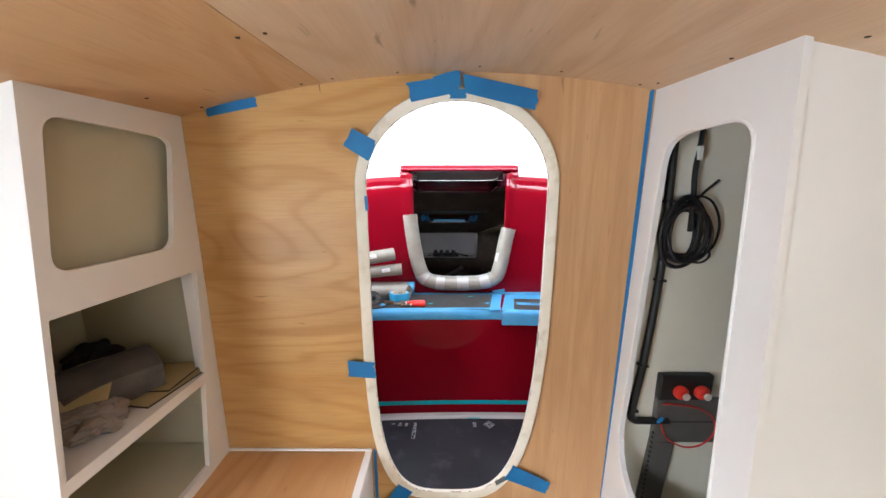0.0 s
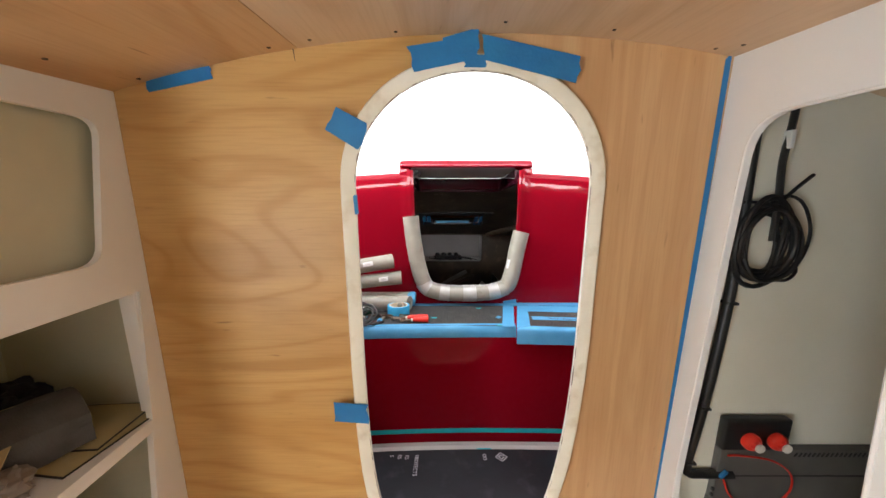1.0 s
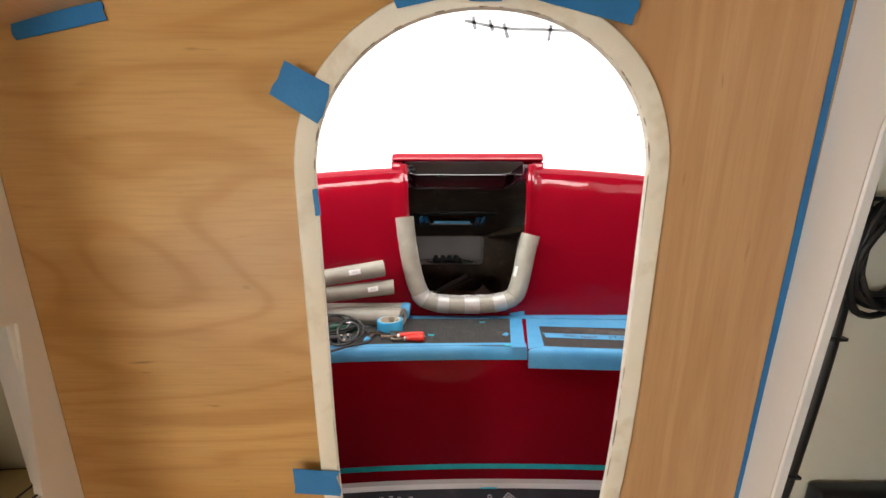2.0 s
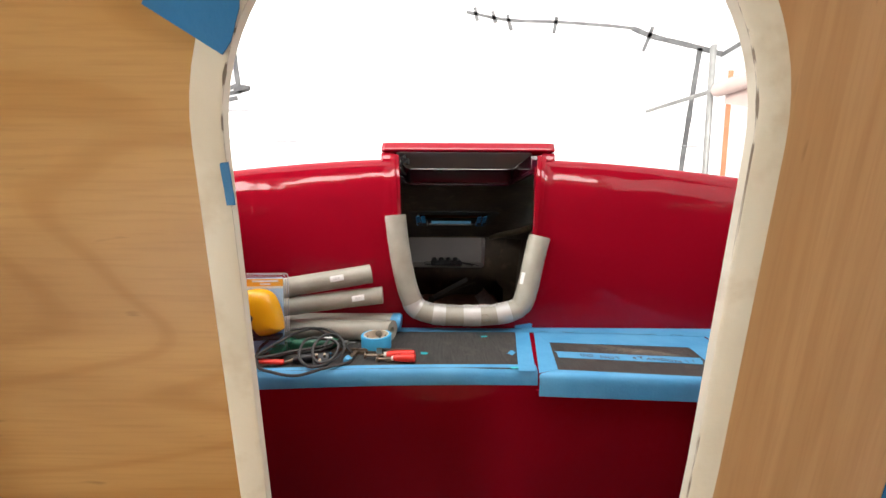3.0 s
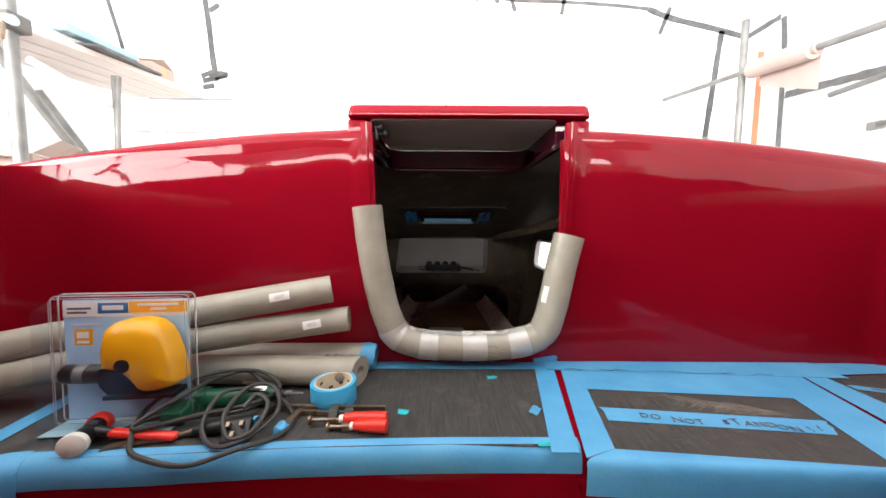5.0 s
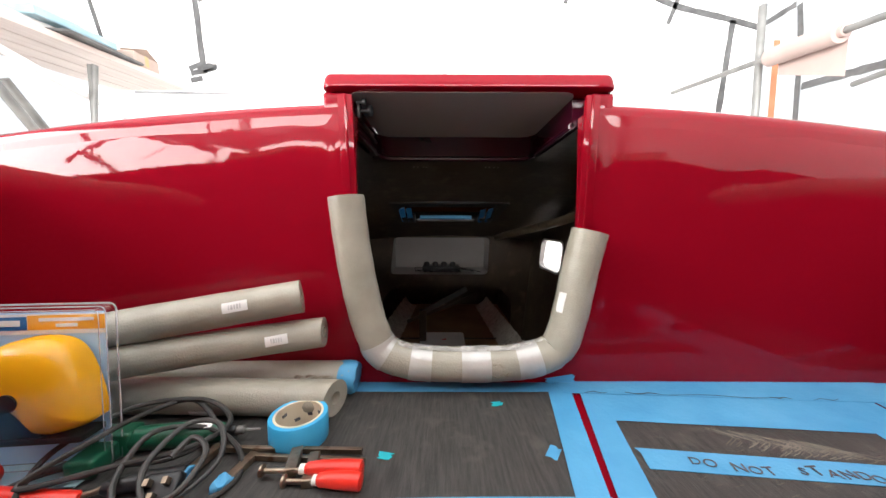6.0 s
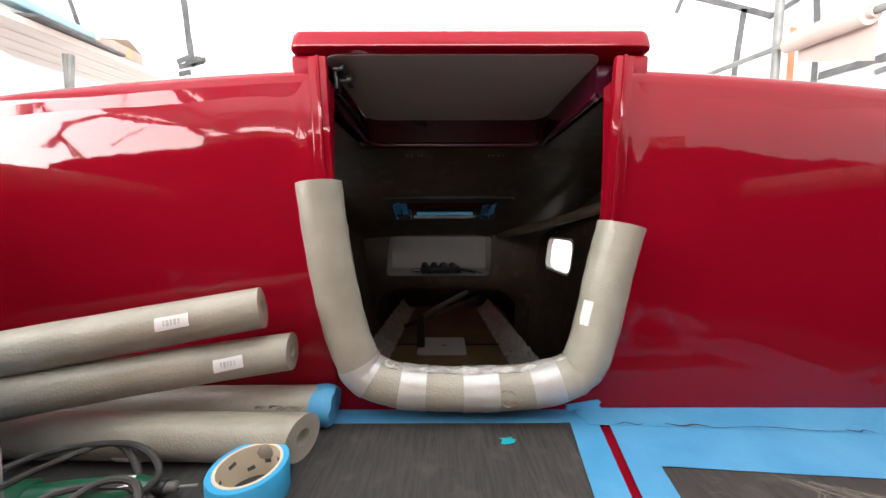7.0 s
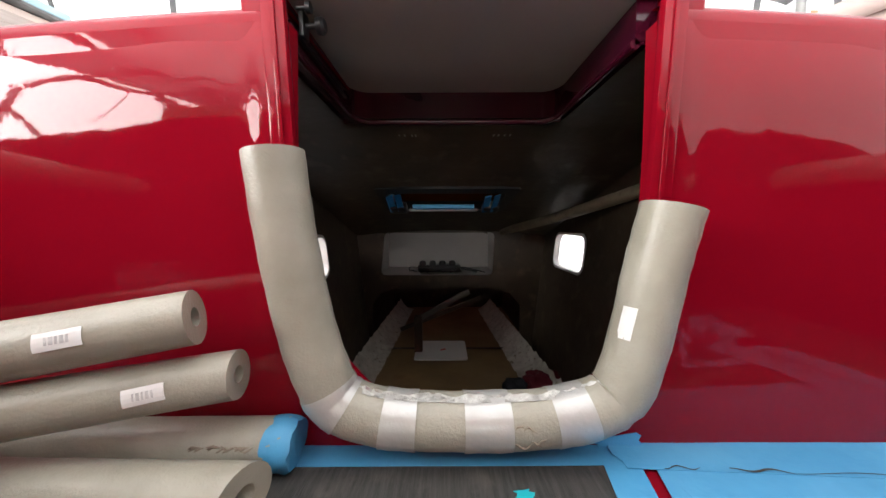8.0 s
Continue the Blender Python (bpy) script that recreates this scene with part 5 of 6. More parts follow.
core = part("core", lathe([(0.0385, 0), (0.0424, 0), (0.0424, 0.0545), (0.0385, 0.0545)], 48, True), CARD_TAN, roll, "pale card core", True)
core.data.materials[0] = material("pale_card_core", (0.60, 0.52, 0.38), (0.68, 0.60, 0.46), 16, 0.7, 0.1)
for k in range(10):
    a = 0.5 + k * 0.62
    part("print", moved(box(-0.005, 0.005, -0.0003, 0.0003, -0.0035, 0.0035), pose(0.0383 * math.cos(a), 0.0383 * math.sin(a), 0.036 - 0.010 * (k % 3), 0, 15, math.degrees(a) + 90)), INK, core)

mallet = thing("mallet", "soft-faced mallet with a white and a red face", "mallet", at=pose(-0.690, 1.366, SURF + 0.0205, 0, 0, 18) @ Matrix.Diagonal((0.92, 0.92, 0.92, 1)))
part("head", moved(lathe([(0.014, 0.016), (0.0165, 0.018), (0.0165, 0.036), (0.0145, 0.040), (0.0145, 0.05), (0.0165, 0.054), (0.0165, 0.066)], 24), pose(0, 0, 0, -90, 0, 0)), BLACK, mallet, smooth=True)
part("white_face", moved(lathe([(0.018, 0.0), (0.0218, 0.003), (0.0218, 0.013), (0.0165, 0.0175)], 28), pose(0, 0, 0, -90, 0, 0)), WHITE_PLASTIC, mallet, "scuffed white nylon face", True)
part("red_face", moved(lathe([(0.0165, 0.066), (0.0205, 0.069), (0.0205, 0.082), (0.017, 0.086)], 28), pose(0, 0, 0, -90, 0, 0)), RED_PLASTIC, mallet, "red face", True)
part("handle", rod([(0.012, 0.045, 0), (0.035, 0.038, -0.002), (0.04, 0.0365, -0.003)], [0.010, 0.008, 0.008], 14), BLACK, mallet, smooth=True)
part("grip", rod([(0.038, 0.037, -0.003), (0.045, 0.035, -0.004), (0.10, 0.018, -0.0085), (0.155, 0.001, -0.012), (0.16, 0.0, -0.012)], [0.008, 0.0105, 0.0095, 0.0105, 0.006], 16, 0.8), RED_PLASTIC, mallet, "red plastic grip", True)
chisel = thing("chisel", "steel wood chisel with a dark handle", "chisel", at=pose(-0.662, 1.386, SURF + 0.003, 0, 0, 15.5))
ch = box(0.0, 0.105, -0.0075, 0.0075, 0, 0.004)
for v in ch.verts:
    if v.co.x < 0.01 and v.co.z > 0.001:
        v.co.x += 0.016
part("blade", ch, STEEL, chisel)
part("shank", rod([(0.10, 0, 0.002), (0.125, 0, 0.006), (0.14, 0, 0.009)], [0.005, 0.0042, 0.0055], 10), STEEL, chisel, smooth=True)
part("handle", rod([(0.138, 0, 0.009), (0.145, 0, 0.009), (0.19, 0, 0.010), (0.235, 0, 0.010), (0.24, 0, 0.010)], [0.008, 0.011, 0.0125, 0.0115, 0.007], 16), BLACK, chisel, smooth=True)

drill = thing("rotary_tool", "small green electric rotary tool with a steel bit", "power tool", at=pose(-0.572, 1.513, SURF + 0.0200, 0, 0, 8) @ Matrix.Diagonal((0.95, 0.95, 0.95, 1)))
part("body", rod([(-0.005, 0, 0), (0.0, 0, 0), (0.05, 0, 0), (0.10, 0, 0), (0.125, 0, 0), (0.150, 0, 0), (0.153, 0, 0)], [0.014, 0.0195, 0.021, 0.0205, 0.0195, 0.0125, 0.008], 24), GREEN, drill, smooth=True)
part("motor_end", box(-0.055, 0.004, -0.020, 0.020, -0.0205, 0.021, 0.007, 3), GREEN, drill, smooth=True)
part("grip", box(-0.052, -0.010, -0.068, -0.012, -0.0205, 0.012, 0.007, 3), GREEN, drill, smooth=True)
part("collar", rod([(0.152, 0, 0), (0.158, 0, 0), (0.165, 0, 0), (0.166, 0, 0)], [0.0105, 0.0115, 0.010, 0.006], 18), BLACK, drill, smooth=True)
part("chuck", rod([(0.165, 0, 0), (0.178, 0, 0), (0.181, 0, 0)], [0.0075, 0.0075, 0.004], 14), STEEL_BOX, drill, smooth=True)
part("bit", rod([(0.18, 0, 0), (0.205, 0, -0.001)], 0.002, 8), ALU, drill, smooth=True)
part("rating_label", moved(box(-0.014, 0.014, -0.0075, 0.0075, 0, 0.0005), pose(0.115, -0.006, 0.0198, 15, 0, 0)), LABEL, drill, "pale label")
flex = thing("power_cable", "coiled grey power cable with a black plug", "cable")
CZ = SURF + 0.0055
loops = [(-0.616, 1.456, CZ + 0.014), (-0.66, 1.43, CZ + 0.006), (-0.655, 1.405, CZ + 0.006), (-0.56, 1.455, CZ + 0.010), (-0.47, 1.47, CZ + 0.016), (-0.45, 1.53, CZ + 0.02), (-0.52, 1.575, CZ + 0.046), (-0.562, 1.535, CZ + 0.05), (-0.572, 1.46, CZ + 0.055), (-0.625, 1.405, CZ + 0.022), (-0.53, 1.435, CZ + 0.028), (-0.44, 1.47, CZ + 0.034), (-0.43, 1.54, CZ + 0.03), (-0.50, 1.57, CZ + 0.05), (-0.60, 1.54, CZ + 0.052), (-0.645, 1.46, CZ + 0.03), (-0.61, 1.385, CZ + 0.006), (-0.56, 1.358, CZ + 0.002), (-0.49, 1.357, CZ - 0.008), (-0.42, 1.378, CZ + 0.004), (-0.37, 1.42, CZ), (-0.365, 1.465, CZ), (-0.40, 1.505, CZ + 0.012), (-0.46, 1.52, CZ + 0.03), (-0.515, 1.485, CZ + 0.045), (-0.51, 1.42, CZ + 0.02), (-0.465, 1.385, CZ + 0.004), (-0.415, 1.40, CZ + 0.01), (-0.39, 1.455, CZ + 0.025), (-0.42, 1.50, CZ + 0.05), (-0.465, 1.49, CZ + 0.055), (-0.475, 1.43, CZ + 0.035), (-0.445, 1.395, CZ + 0.012), (-0.41, 1.405, CZ + 0.018), (-0.405, 1.45, CZ + 0.04), (-0.435, 1.465, CZ + 0.052), (-0.447, 1.44, CZ + 0.04)]
part("flex", rod(smooth_path(loops, 6), 0.0042, 8), GREY_CABLE, flex, smooth=True)
part("strain_relief", rod([(-0.612, 1.4585, CZ + 0.014), (-0.638, 1.444, CZ + 0.011)], [0.007, 0.0048], 12), BLACK, flex, smooth=True)
plug = part("plug", moved(box(-0.024, 0.024, -0.022, 0.022, 0.0, 0.02, 0.007, 3), pose(-0.447, 1.424, SURF + 0.004, 38, 0, 12)), BLACK, flex, "black mains plug", True)
for dx, dz in ((-0.011, 0.008), (0.011, 0.008), (0.0, -0.009)):
    part("pin", moved(box(dx - 0.003, dx + 0.003, -0.004 + dz, 0.004 + dz, 0.019, 0.033), pose(-0.447, 1.424, SURF + 0.004, 38, 0, 12)), STEEL, plug)


def clamp(m, bar, lab):
    """A small screw clamp: flat bar, fixed and sliding jaws, screw and turned red handle."""
    ob = thing("bar_clamp", lab, "clamp", "clamps", at=m)
    part("bar", box(0.0, bar, -0.0035, 0.0035, 0, 0.009, 0.0008), STEEL, ob)
    part("fixed_jaw", moved(box(-0.006, 0.008, -0.055, 0.006, -0.001, 0.010, 0.002), pose(0, 0, 0, 0, 0, -6)), STEEL, ob)
    part("sliding_jaw", moved(box(-0.008, 0.009, -0.052, 0.008, -0.001, 0.012, 0.002), pose(bar * 0.56, 0, 0.0005, 0, 0, 14)), STEEL, ob)
    part("pad", moved(lathe([(0.003, 0), (0.009, 0.001), (0.009, 0.004), (0.004, 0.007)], 14), pose(bar * 0.42, -0.046, 0.006, 0, 90, 0)), STEEL, ob, smooth=True)
    part("screw", rod([(bar * 0.43, -0.046, 0.006), (bar * 0.72, -0.046, 0.008)], 0.004, 10), STEEL, ob, smooth=True)
    part("handle", rod([(bar * 0.70, -0.046, 0.010), (bar * 0.72, -0.046, 0.011), (bar * 0.80, -0.046, 0.012), (bar * 0.95, -0.047, 0.013), (bar * 1.05, -0.048, 0.013), (bar * 1.06, -0.048, 0.013)], [0.006, 0.009, 0.0108, 0.0125, 0.0125, 0.009], 16), RED_PLASTIC, ob, "red handle", True)
    part("ferrule", rod([(bar * 0.67, -0.046, 0.010), (bar * 0.705, -0.046, 0.010)], 0.0072, 12), WHITE_PLASTIC, ob, "pale ferrule", True)
    wrap = moved(box(-0.009, 0.010, -0.07, -0.045, -0.0015, 0.014, 0.004, 3), pose(0, 0, 0, 0, 0, -6))
    bmesh.ops.subdivide_edges(wrap, edges=wrap.edges[:], cuts=2, use_grid_fill=True)
    for v in wrap.verts:
        v.co += 0.005 * noise.noise_vector(v.co * 95 + Vector((bar * 60, 0, 0)))
    tw = part("tape_wrap", wrap, TAPE_PALE, ob, "blue tape wrapped round the jaw", True)
    return ob


clamp(pose(-0.430, 1.503, SURF + 0.006, 0, 0, -1), 0.242, "small bar clamp with a red handle and taped jaw")
clamp(pose(-0.365, 1.492, SURF + 0.0012, 0, 0, -3), 0.185, "second bar clamp with a red handle and taped jaw")

# ---- blister pack with a yellow pump ----
pack = thing("pump_pack", "clear blister pack with a yellow bilge pump on blue card", "package", at=pose(-0.700, 1.478, SURF, -2, 0, 6) @ Matrix.Diagonal((1.0, 0.9, 1.02, 1)))
part("card", box(-0.113, 0.113, 0.0, 0.0012, 0.004, 0.238), CARD_BLUE, pack)
for nm, x0, x1, z0, z1, mt in (("header", -0.113, 0.113, 0.205, 0.236, LABEL), ("logo_bar", -0.05, 0.004, 0.212, 0.232, CARD_DEEP), ("title_bar", 0.006, 0.113, 0.212, 0.234, CARD_GOLD), ("badge", -0.095, -0.062, 0.15, 0.182, CARD_GOLD), ("price_label", -0.112, -0.052, 0.207, 0.230, LABEL)):
    part(nm, box(x0, x1, -0.0012 if nm in ("header", "badge") else -0.0022, -0.0004 if nm in ("header", "badge") else -0.0013, z0, z1), mt, pack)
for x0, x1, z0, z1, mt in ((-0.042, -0.004, 0.218, 0.227, LABEL), (0.022, 0.098, 0.225, 0.230, LABEL), (0.045, 0.075, 0.216, 0.221, LABEL), (-0.089, -0.068, 0.164, 0.176, LABEL), (-0.089, -0.068, 0.154, 0.159, LABEL), (-0.104, -0.07, 0.212, 0.216, INK), (-0.104, -0.062, 0.220, 0.224, INK), (-0.095, -0.045, 0.190, 0.192, LABEL)):
    part("print", box(x0, x1, -0.0030, -0.0024, z0, z1), mt, pack)
pump_out = smooth_path([(-0.018, 0.152, 0), (-0.008, 0.190, 0), (0.018, 0.2035, 0), (0.062, 0.203, 0), (0.090, 0.185, 0), (0.108, 0.14, 0), (0.116, 0.095, 0), (0.112, 0.080, 0), (0.085, 0.070, 0), (0.058, 0.068, 0), (0.044, 0.085, 0), (0.02, 0.108, 0), (-0.016, 0.118, 0)], 4)
body_bm = bmesh.new()
ctr = Vector((0.045, 0.135, 0))
rings = []
for k, (s, d) in enumerate(((1.0, -0.004), (1.0, -0.030), (0.95, -0.044), (0.84, -0.054), (0.62, -0.061), (0.3, -0.0645))):
    rings.append([body_bm.verts.new((ctr.x + (p.x - ctr.x) * s, d, ctr.y + (p.y - ctr.y) * s)) for p in pump_out])
for a, b in zip(rings, rings[1:]):
    for i in range(1, len(a)):
        body_bm.faces.new((a[i - 1], a[i], b[i], b[i - 1]))
    body_bm.faces.new((a[-1], a[0], b[0], b[-1]))
body_bm.faces.new(rings[-1])
part("pump_body", body_bm, YELLOW, pack, "glossy yellow plastic pump housing", True)
part("pump_base", merged(moved(plate(round_poly([(-0.02, 0.118), (0.02, 0.108), (0.05, 0.083), (0.06, 0.066), (0.0, 0.062), (-0.02, 0.085)], 0.006), [], lambda u, v, w: Vector((u, w, v)), -0.046, -0.004), Matrix.Identity(4)), box(-0.012, 0.112, -0.05, -0.006, 0.058, 0.068, 0.003)), BLACK, pack, "black pump base", True)
part("button", moved(lathe([(0.003, 0), (0.0125, 0.0005), (0.0125, 0.004), (0.004, 0.006)], 18), pose(0.036, -0.0632, 0.127, 90, 0, 0)), BLACK, pack, "black button", True)
part("outlet", rod([(-0.092, -0.028, 0.104), (-0.088, -0.028, 0.104), (-0.03, -0.028, 0.102), (-0.01, -0.028, 0.102)], [0.014, 0.0175, 0.0175, 0.016], 20), BLACK, pack, "black outlet pipe", True)
part("outlet_band", rod([(-0.066, -0.028, 0.1032), (-0.048, -0.028, 0.1026)], 0.0182, 20), ALU, pack, "bright metal band", True)
shell = bmesh.new()
out0 = rounded(-0.124, 0.126, 0.0, 0.25, 0.01)
sl = [[shell.verts.new((u * s, d, 0.125 + (v - 0.125) * s)) for u, v in out0] for s, d in ((1.0, 0.004), (1.0, -0.004), (0.945, -0.03), (0.875, -0.066))]
for a, b in zip(sl, sl[1:]):
    for i in range(len(a)):
        shell.faces.new((a[i - 1], a[i], b[i], b[i - 1]))
shell.faces.new(sl[-1])
rim_bm = bmesh.new()
for sc, d, r in ((1.0, 0.003, 0.0015), (0.985, -0.014, 0.0010), (0.955, -0.022, 0.0008)):
    sweep(rim_bm, [(u * sc, d, 0.125 + (v - 0.125) * sc) for u, v in out0 + out0[:1]], r, 6, False)
rim_ob = part("moulded_edge", rim_bm, EDGE_CLEAR, pack, "pale moulded edges of the clear blister", True)
rim_ob.visible_shadow = False
bl = part("blister", shell, CLEAR, pack, "clear plastic blister")
bl.visible_shadow = False
fl = part("flap", moved(box(-0.118, 0.118, -0.10, -0.062, 0.0005, 0.0025), Matrix.Identity(4)), CLEAR, pack, "clear folded base")
fl.visible_shadow = False
part("base_card", box(-0.112, 0.112, -0.062, -0.001, 0.001, 0.003), PALE_BLUE, pack, "pale blue card base")

# splinters of wood on the side seat
for k, (x, y, l, w, rz, m) in enumerate(((-1.06, 1.40, 0.14, 0.010, 28, CARD_TAN), (-1.09, 1.42, 0.12, 0.006, 33, CARD_TAN), (-1.075, 1.345, 0.10, 0.04, 20, CARDBOARD))):
    single("wood_offcut", moved(box(-l / 2, l / 2, -w / 2, w / 2, 0, 0.006, 0.001), pose(x, y, SURF, 0, 0, rz)), m, "pale thin wood offcut on the side seat", "wood offcut", "wood offcuts")

# ---- main cabin fittings ----
dh = thing("deck_hatch", "ceiling hatch with blue tape over its black latches", "hatch", at=pose(-0.028, 2.515, cabin_ceiling(0, 2.515), -math.degrees(math.atan(SLOPE)), 0, 0))
part("opening_frame", plate(round_poly([(-0.285, -0.035), (0.285, -0.035), (0.255, 0.225), (-0.255, 0.225)], 0.02), [round_poly([(-0.235, 0.014), (0.235, 0.014), (0.225, 0.195), (-0.225, 0.195)], 0.015)], lambda u, v, w: Vector((u, v, w)), -0.012, 0.03), BLACK, dh, "glossy black frame")
part("pane", box(-0.25, 0.25, 0.0, 0.21, 0.032, 0.036), AMBER, dh, "amber pane")
part("bar", box(-0.145, 0.115, 0.10, 0.116, -0.040, -0.022, 0.003), TAPE_PALE, dh, "blue taped bar")
part("lower_bar", rod([(-0.16, 0.125, -0.040), (0.13, 0.125, -0.040)], 0.007, 10), ALU, dh, "bright metal bar", True)
for x in (-0.205, 0.185):
    part("latch", box(x - 0.035, x + 0.035, 0.09, 0.16, -0.045, -0.012, 0.009, 3), BLACK, dh, "black latch", True)
    for d in (-0.022, 0.012):
        ltb = box(x + d - 0.013, x + d + 0.013, -0.02 + abs(d), 0.13, -0.052 + abs(d) * 0.4, -0.043, 0.003, 1)
        for v in ltb.verts:
            v.co.z += 0.5 * (0.13 - v.co.y) * 0.25 + 0.004 * math.sin(v.co.x * 400)
        part("latch_tape", ltb, TAPE, dh, "torn blue tape")
marks = thing("pencil_mark", "pale chalk marks on the cabin ceiling", "marking", at=Matrix.Translation((0, 2.165, cabin_ceiling(0.1, 2.165) - 0.0012)))
for x in (-0.165, -0.15, -0.13, -0.12, 0.095, 0.108, 0.125, 0.14):
    part("stroke", box(x, x + 0.0035, -0.014, 0.014, -0.0008, 0), FOAM, marks)
kit = thing("black_fitting", "glossy black fitting with loose cables in the recess", "fitting")
part("body", box(-0.20, 0.06, 3.15, 3.25, 0.582, 0.625, 0.012, 3), BLACK, kit, smooth=True)
for x in (-0.17, -0.11, -0.05, 0.01):
    part("cap", moved(lathe([(0.0, 0.0), (0.020, 0.0), (0.022, 0.012), (0.015, 0.026), (0.004, 0.028)], 16), pose(x, 3.17, 0.624)), BLACK, kit, "glossy black cap", True)
part("bright_edge", rod([(-0.19, 3.148, 0.592), (0.05, 3.148, 0.592)], 0.004, 8), ALU, kit, "bright metal edge", True)
rnd = random.Random(9)
for k in range(9):
    x = rnd.uniform(-0.28, 0.10)
    part("cable", rod(smooth_path([(x, 3.12, 0.59), (x + rnd.uniform(-0.03, 0.08), 3.10, 0.60 + rnd.uniform(0, 0.03)), (x + rnd.uniform(0.03, 0.12), 3.11, 0.595 + rnd.uniform(0, 0.03)), (x + rnd.uniform(0.05, 0.15), 3.13, 0.585)], 5), 0.003, 6), BLACK, kit, smooth=True)
single("floor_hatch", plate(rounded(-0.205, 0.088, 2.90, 3.17, 0.02), [], flat(0.1405), 0.0, 0.006), PAINT, "white access cover on the cabin sole", "hatch cover")
single("red_scrap", moved(box(-0.012, 0.02, -0.006, 0.006, 0, 0.002), pose(-0.05, 3.03, 0.1466, 0, 0, 30)), RED_PLASTIC, "small red scrap on the white cover", "scrap")
for s in (-1, 1):
    fb = bmesh.new()
    n = 80
    g = []
    for j in range(5):
        r = []
        for i in range(n + 1):
            y = 2.0 + 1.9 * i / n
            t = j / 4
            x = (0.35 - 0.055 * (y - 2.0) if s > 0 else 0.395 - 0.05 * (y - 2.0)) + 0.11 * t
            z = 0.1405 + 0.085 * t * t + 0.022 * (noise.noise(Vector((y * 25, t * 4, s * 3))) + 0.4)
            r.append(fb.verts.new((s * x, y, max(z, 0.1402))))
        g.append(r)
    for a, b in zip(g, g[1:]):
        for i in range(1, n + 1):
            fb.faces.new((a[i - 1], a[i], b[i], b[i - 1]))
    single("hull_fillet", fb, FILLER, "rough white filler along the cabin sole", "filler", kind="structure", smooth=True)
strut = thing("loose_strut", "loose metal angle lying across the arched opening", "metal strip")
part("bar", moved(box(-0.16, 0.16, -0.008, 0.008, -0.016, 0.016, 0.002), pose(-0.04, 3.02, 0.415, 0, -29, 0)), STEEL_BOX, strut)
part("bar", moved(box(-0.25, 0.25, -0.006, 0.006, -0.012, 0.012, 0.002), pose(-0.06, 3.035, 0.36, 0, -22, 0)), CABIN_DARK, strut, "brown strip")
part("foot", box(-0.21, -0.165, 3.0, 3.045, 0.1402, 0.35, 0.004), CABIN_DARK, strut)
cl = bmesh.new()
bmesh.ops.create_icosphere(cl, subdivisions=4, radius=0.09)
for v in cl.verts:
    v.co *= 1 + 0.35 * noise.noise(v.co * 22) + 0.12 * noise.noise(v.co * 60)
    v.co.z = max(v.co.z * 0.55, -0.03)
rag = single("red_rag", cl, material("dark_red_cloth", (0.10, 0.004, 0.012), (0.16, 0.008, 0.02), 16, 0.9, 0.8, 200), "dark red crumpled rag on the cabin sole", "cloth", smooth=True, at=pose(0.40, 2.60, 0.171))
cl2 = bmesh.new()
bmesh.ops.create_icosphere(cl2, subdivisions=3, radius=0.055)
for v in cl2.verts:
    v.co *= 1 + 0.3 * noise.noise(v.co * 35)
    v.co.z = max(v.co.z * 0.6, -0.028)
single("dark_glove", cl2, DARK_CLOTH, "black crumpled work glove beside the rag", "glove", smooth=True, at=pose(0.27, 2.58, 0.169))
# rod added along the ceiling-side joint, coloured as its lit band
single("joint_band", rod(smooth_path([(0.575, 2.05, 1.005), (0.545, 2.2, 0.975), (0.43, 2.6, 0.90), (0.29, 3.04, 0.832)], 6), 0.021, 12), LIT_JOINT, "pale brown rod standing in for the lit ceiling joint", "stringer", kind="structure", smooth=True)

# ---- shelter fittings ----
def strip_line(pts, width, normal, lab, seed=0):
    """A run of tape on the sheeting, also a free dark strip; slightly uneven."""
    nrm = Vector(normal)
    path = smooth_path(pts, 6)
    rows = [[], []]
    for i, p in enumerate(path):
        d = (path[min(i + 1, len(path) - 1)] - path[max(i - 1, 0)]).normalized()
        s = d.cross(nrm).normalized() * width / 2 * (1 + 0.3 * noise.noise(Vector((i * 0.7, seed, 0))))
        rows[0].append(p + s + nrm * 0.012)
        rows[1].append(p - s + nrm * 0.012)
    return single("strip_run", sheet(rows, 0.002), GREY_TAPE, lab, "tape", "tape runs on the sheeting")


EW = (0, -1, 0)
RW = (-1, 0, 0)
e = END - 0.002
strip_line([(0.15, e, 3.33), (0.62, e, 3.245), (1.18, e, 3.225), (1.75, e, 3.19), (2.05, e, 3.16)], 0.035, EW, "dark grey tape along the top of the sheeting", 1)
strip_line([(2.05, e, 3.16), (2.3, e, 3.07), (2.75, e, 2.97), (3.09, e, 2.885)], 0.06, EW, "dark grey tape along the top of the sheeting", 2)
for x, z, dx, dz in ((0.25, 3.33, 0.03, -0.1), (0.62, 3.25, 0.05, -0.12), (1.18, 3.23, -0.03, -0.13), (2.28, 3.13, -0.10, -0.22), (0.45, 3.29, 0.04, -0.08)):
    strip_line([(x, e, z + 0.05), (x + dx * 0.5, e, z + dz * 0.4), (x + dx, e, z + dz)], 0.04, EW, "short dark grey tape tag on the sheeting", x)
strip_line([(2.83, e, 2.95), (2.78, e, 2.4), (2.72, e, 1.72), (2.70, e, 1.3)], 0.06, EW, "upright dark grey tape on the sheeting", 4)
strip_line([(-2.56, e, 3.35), (-2.52, e, 3.0), (-2.50, e, 2.7), (-2.47, e, 2.42)], 0.06, EW, "upright dark grey tape on the sheeting", 5)
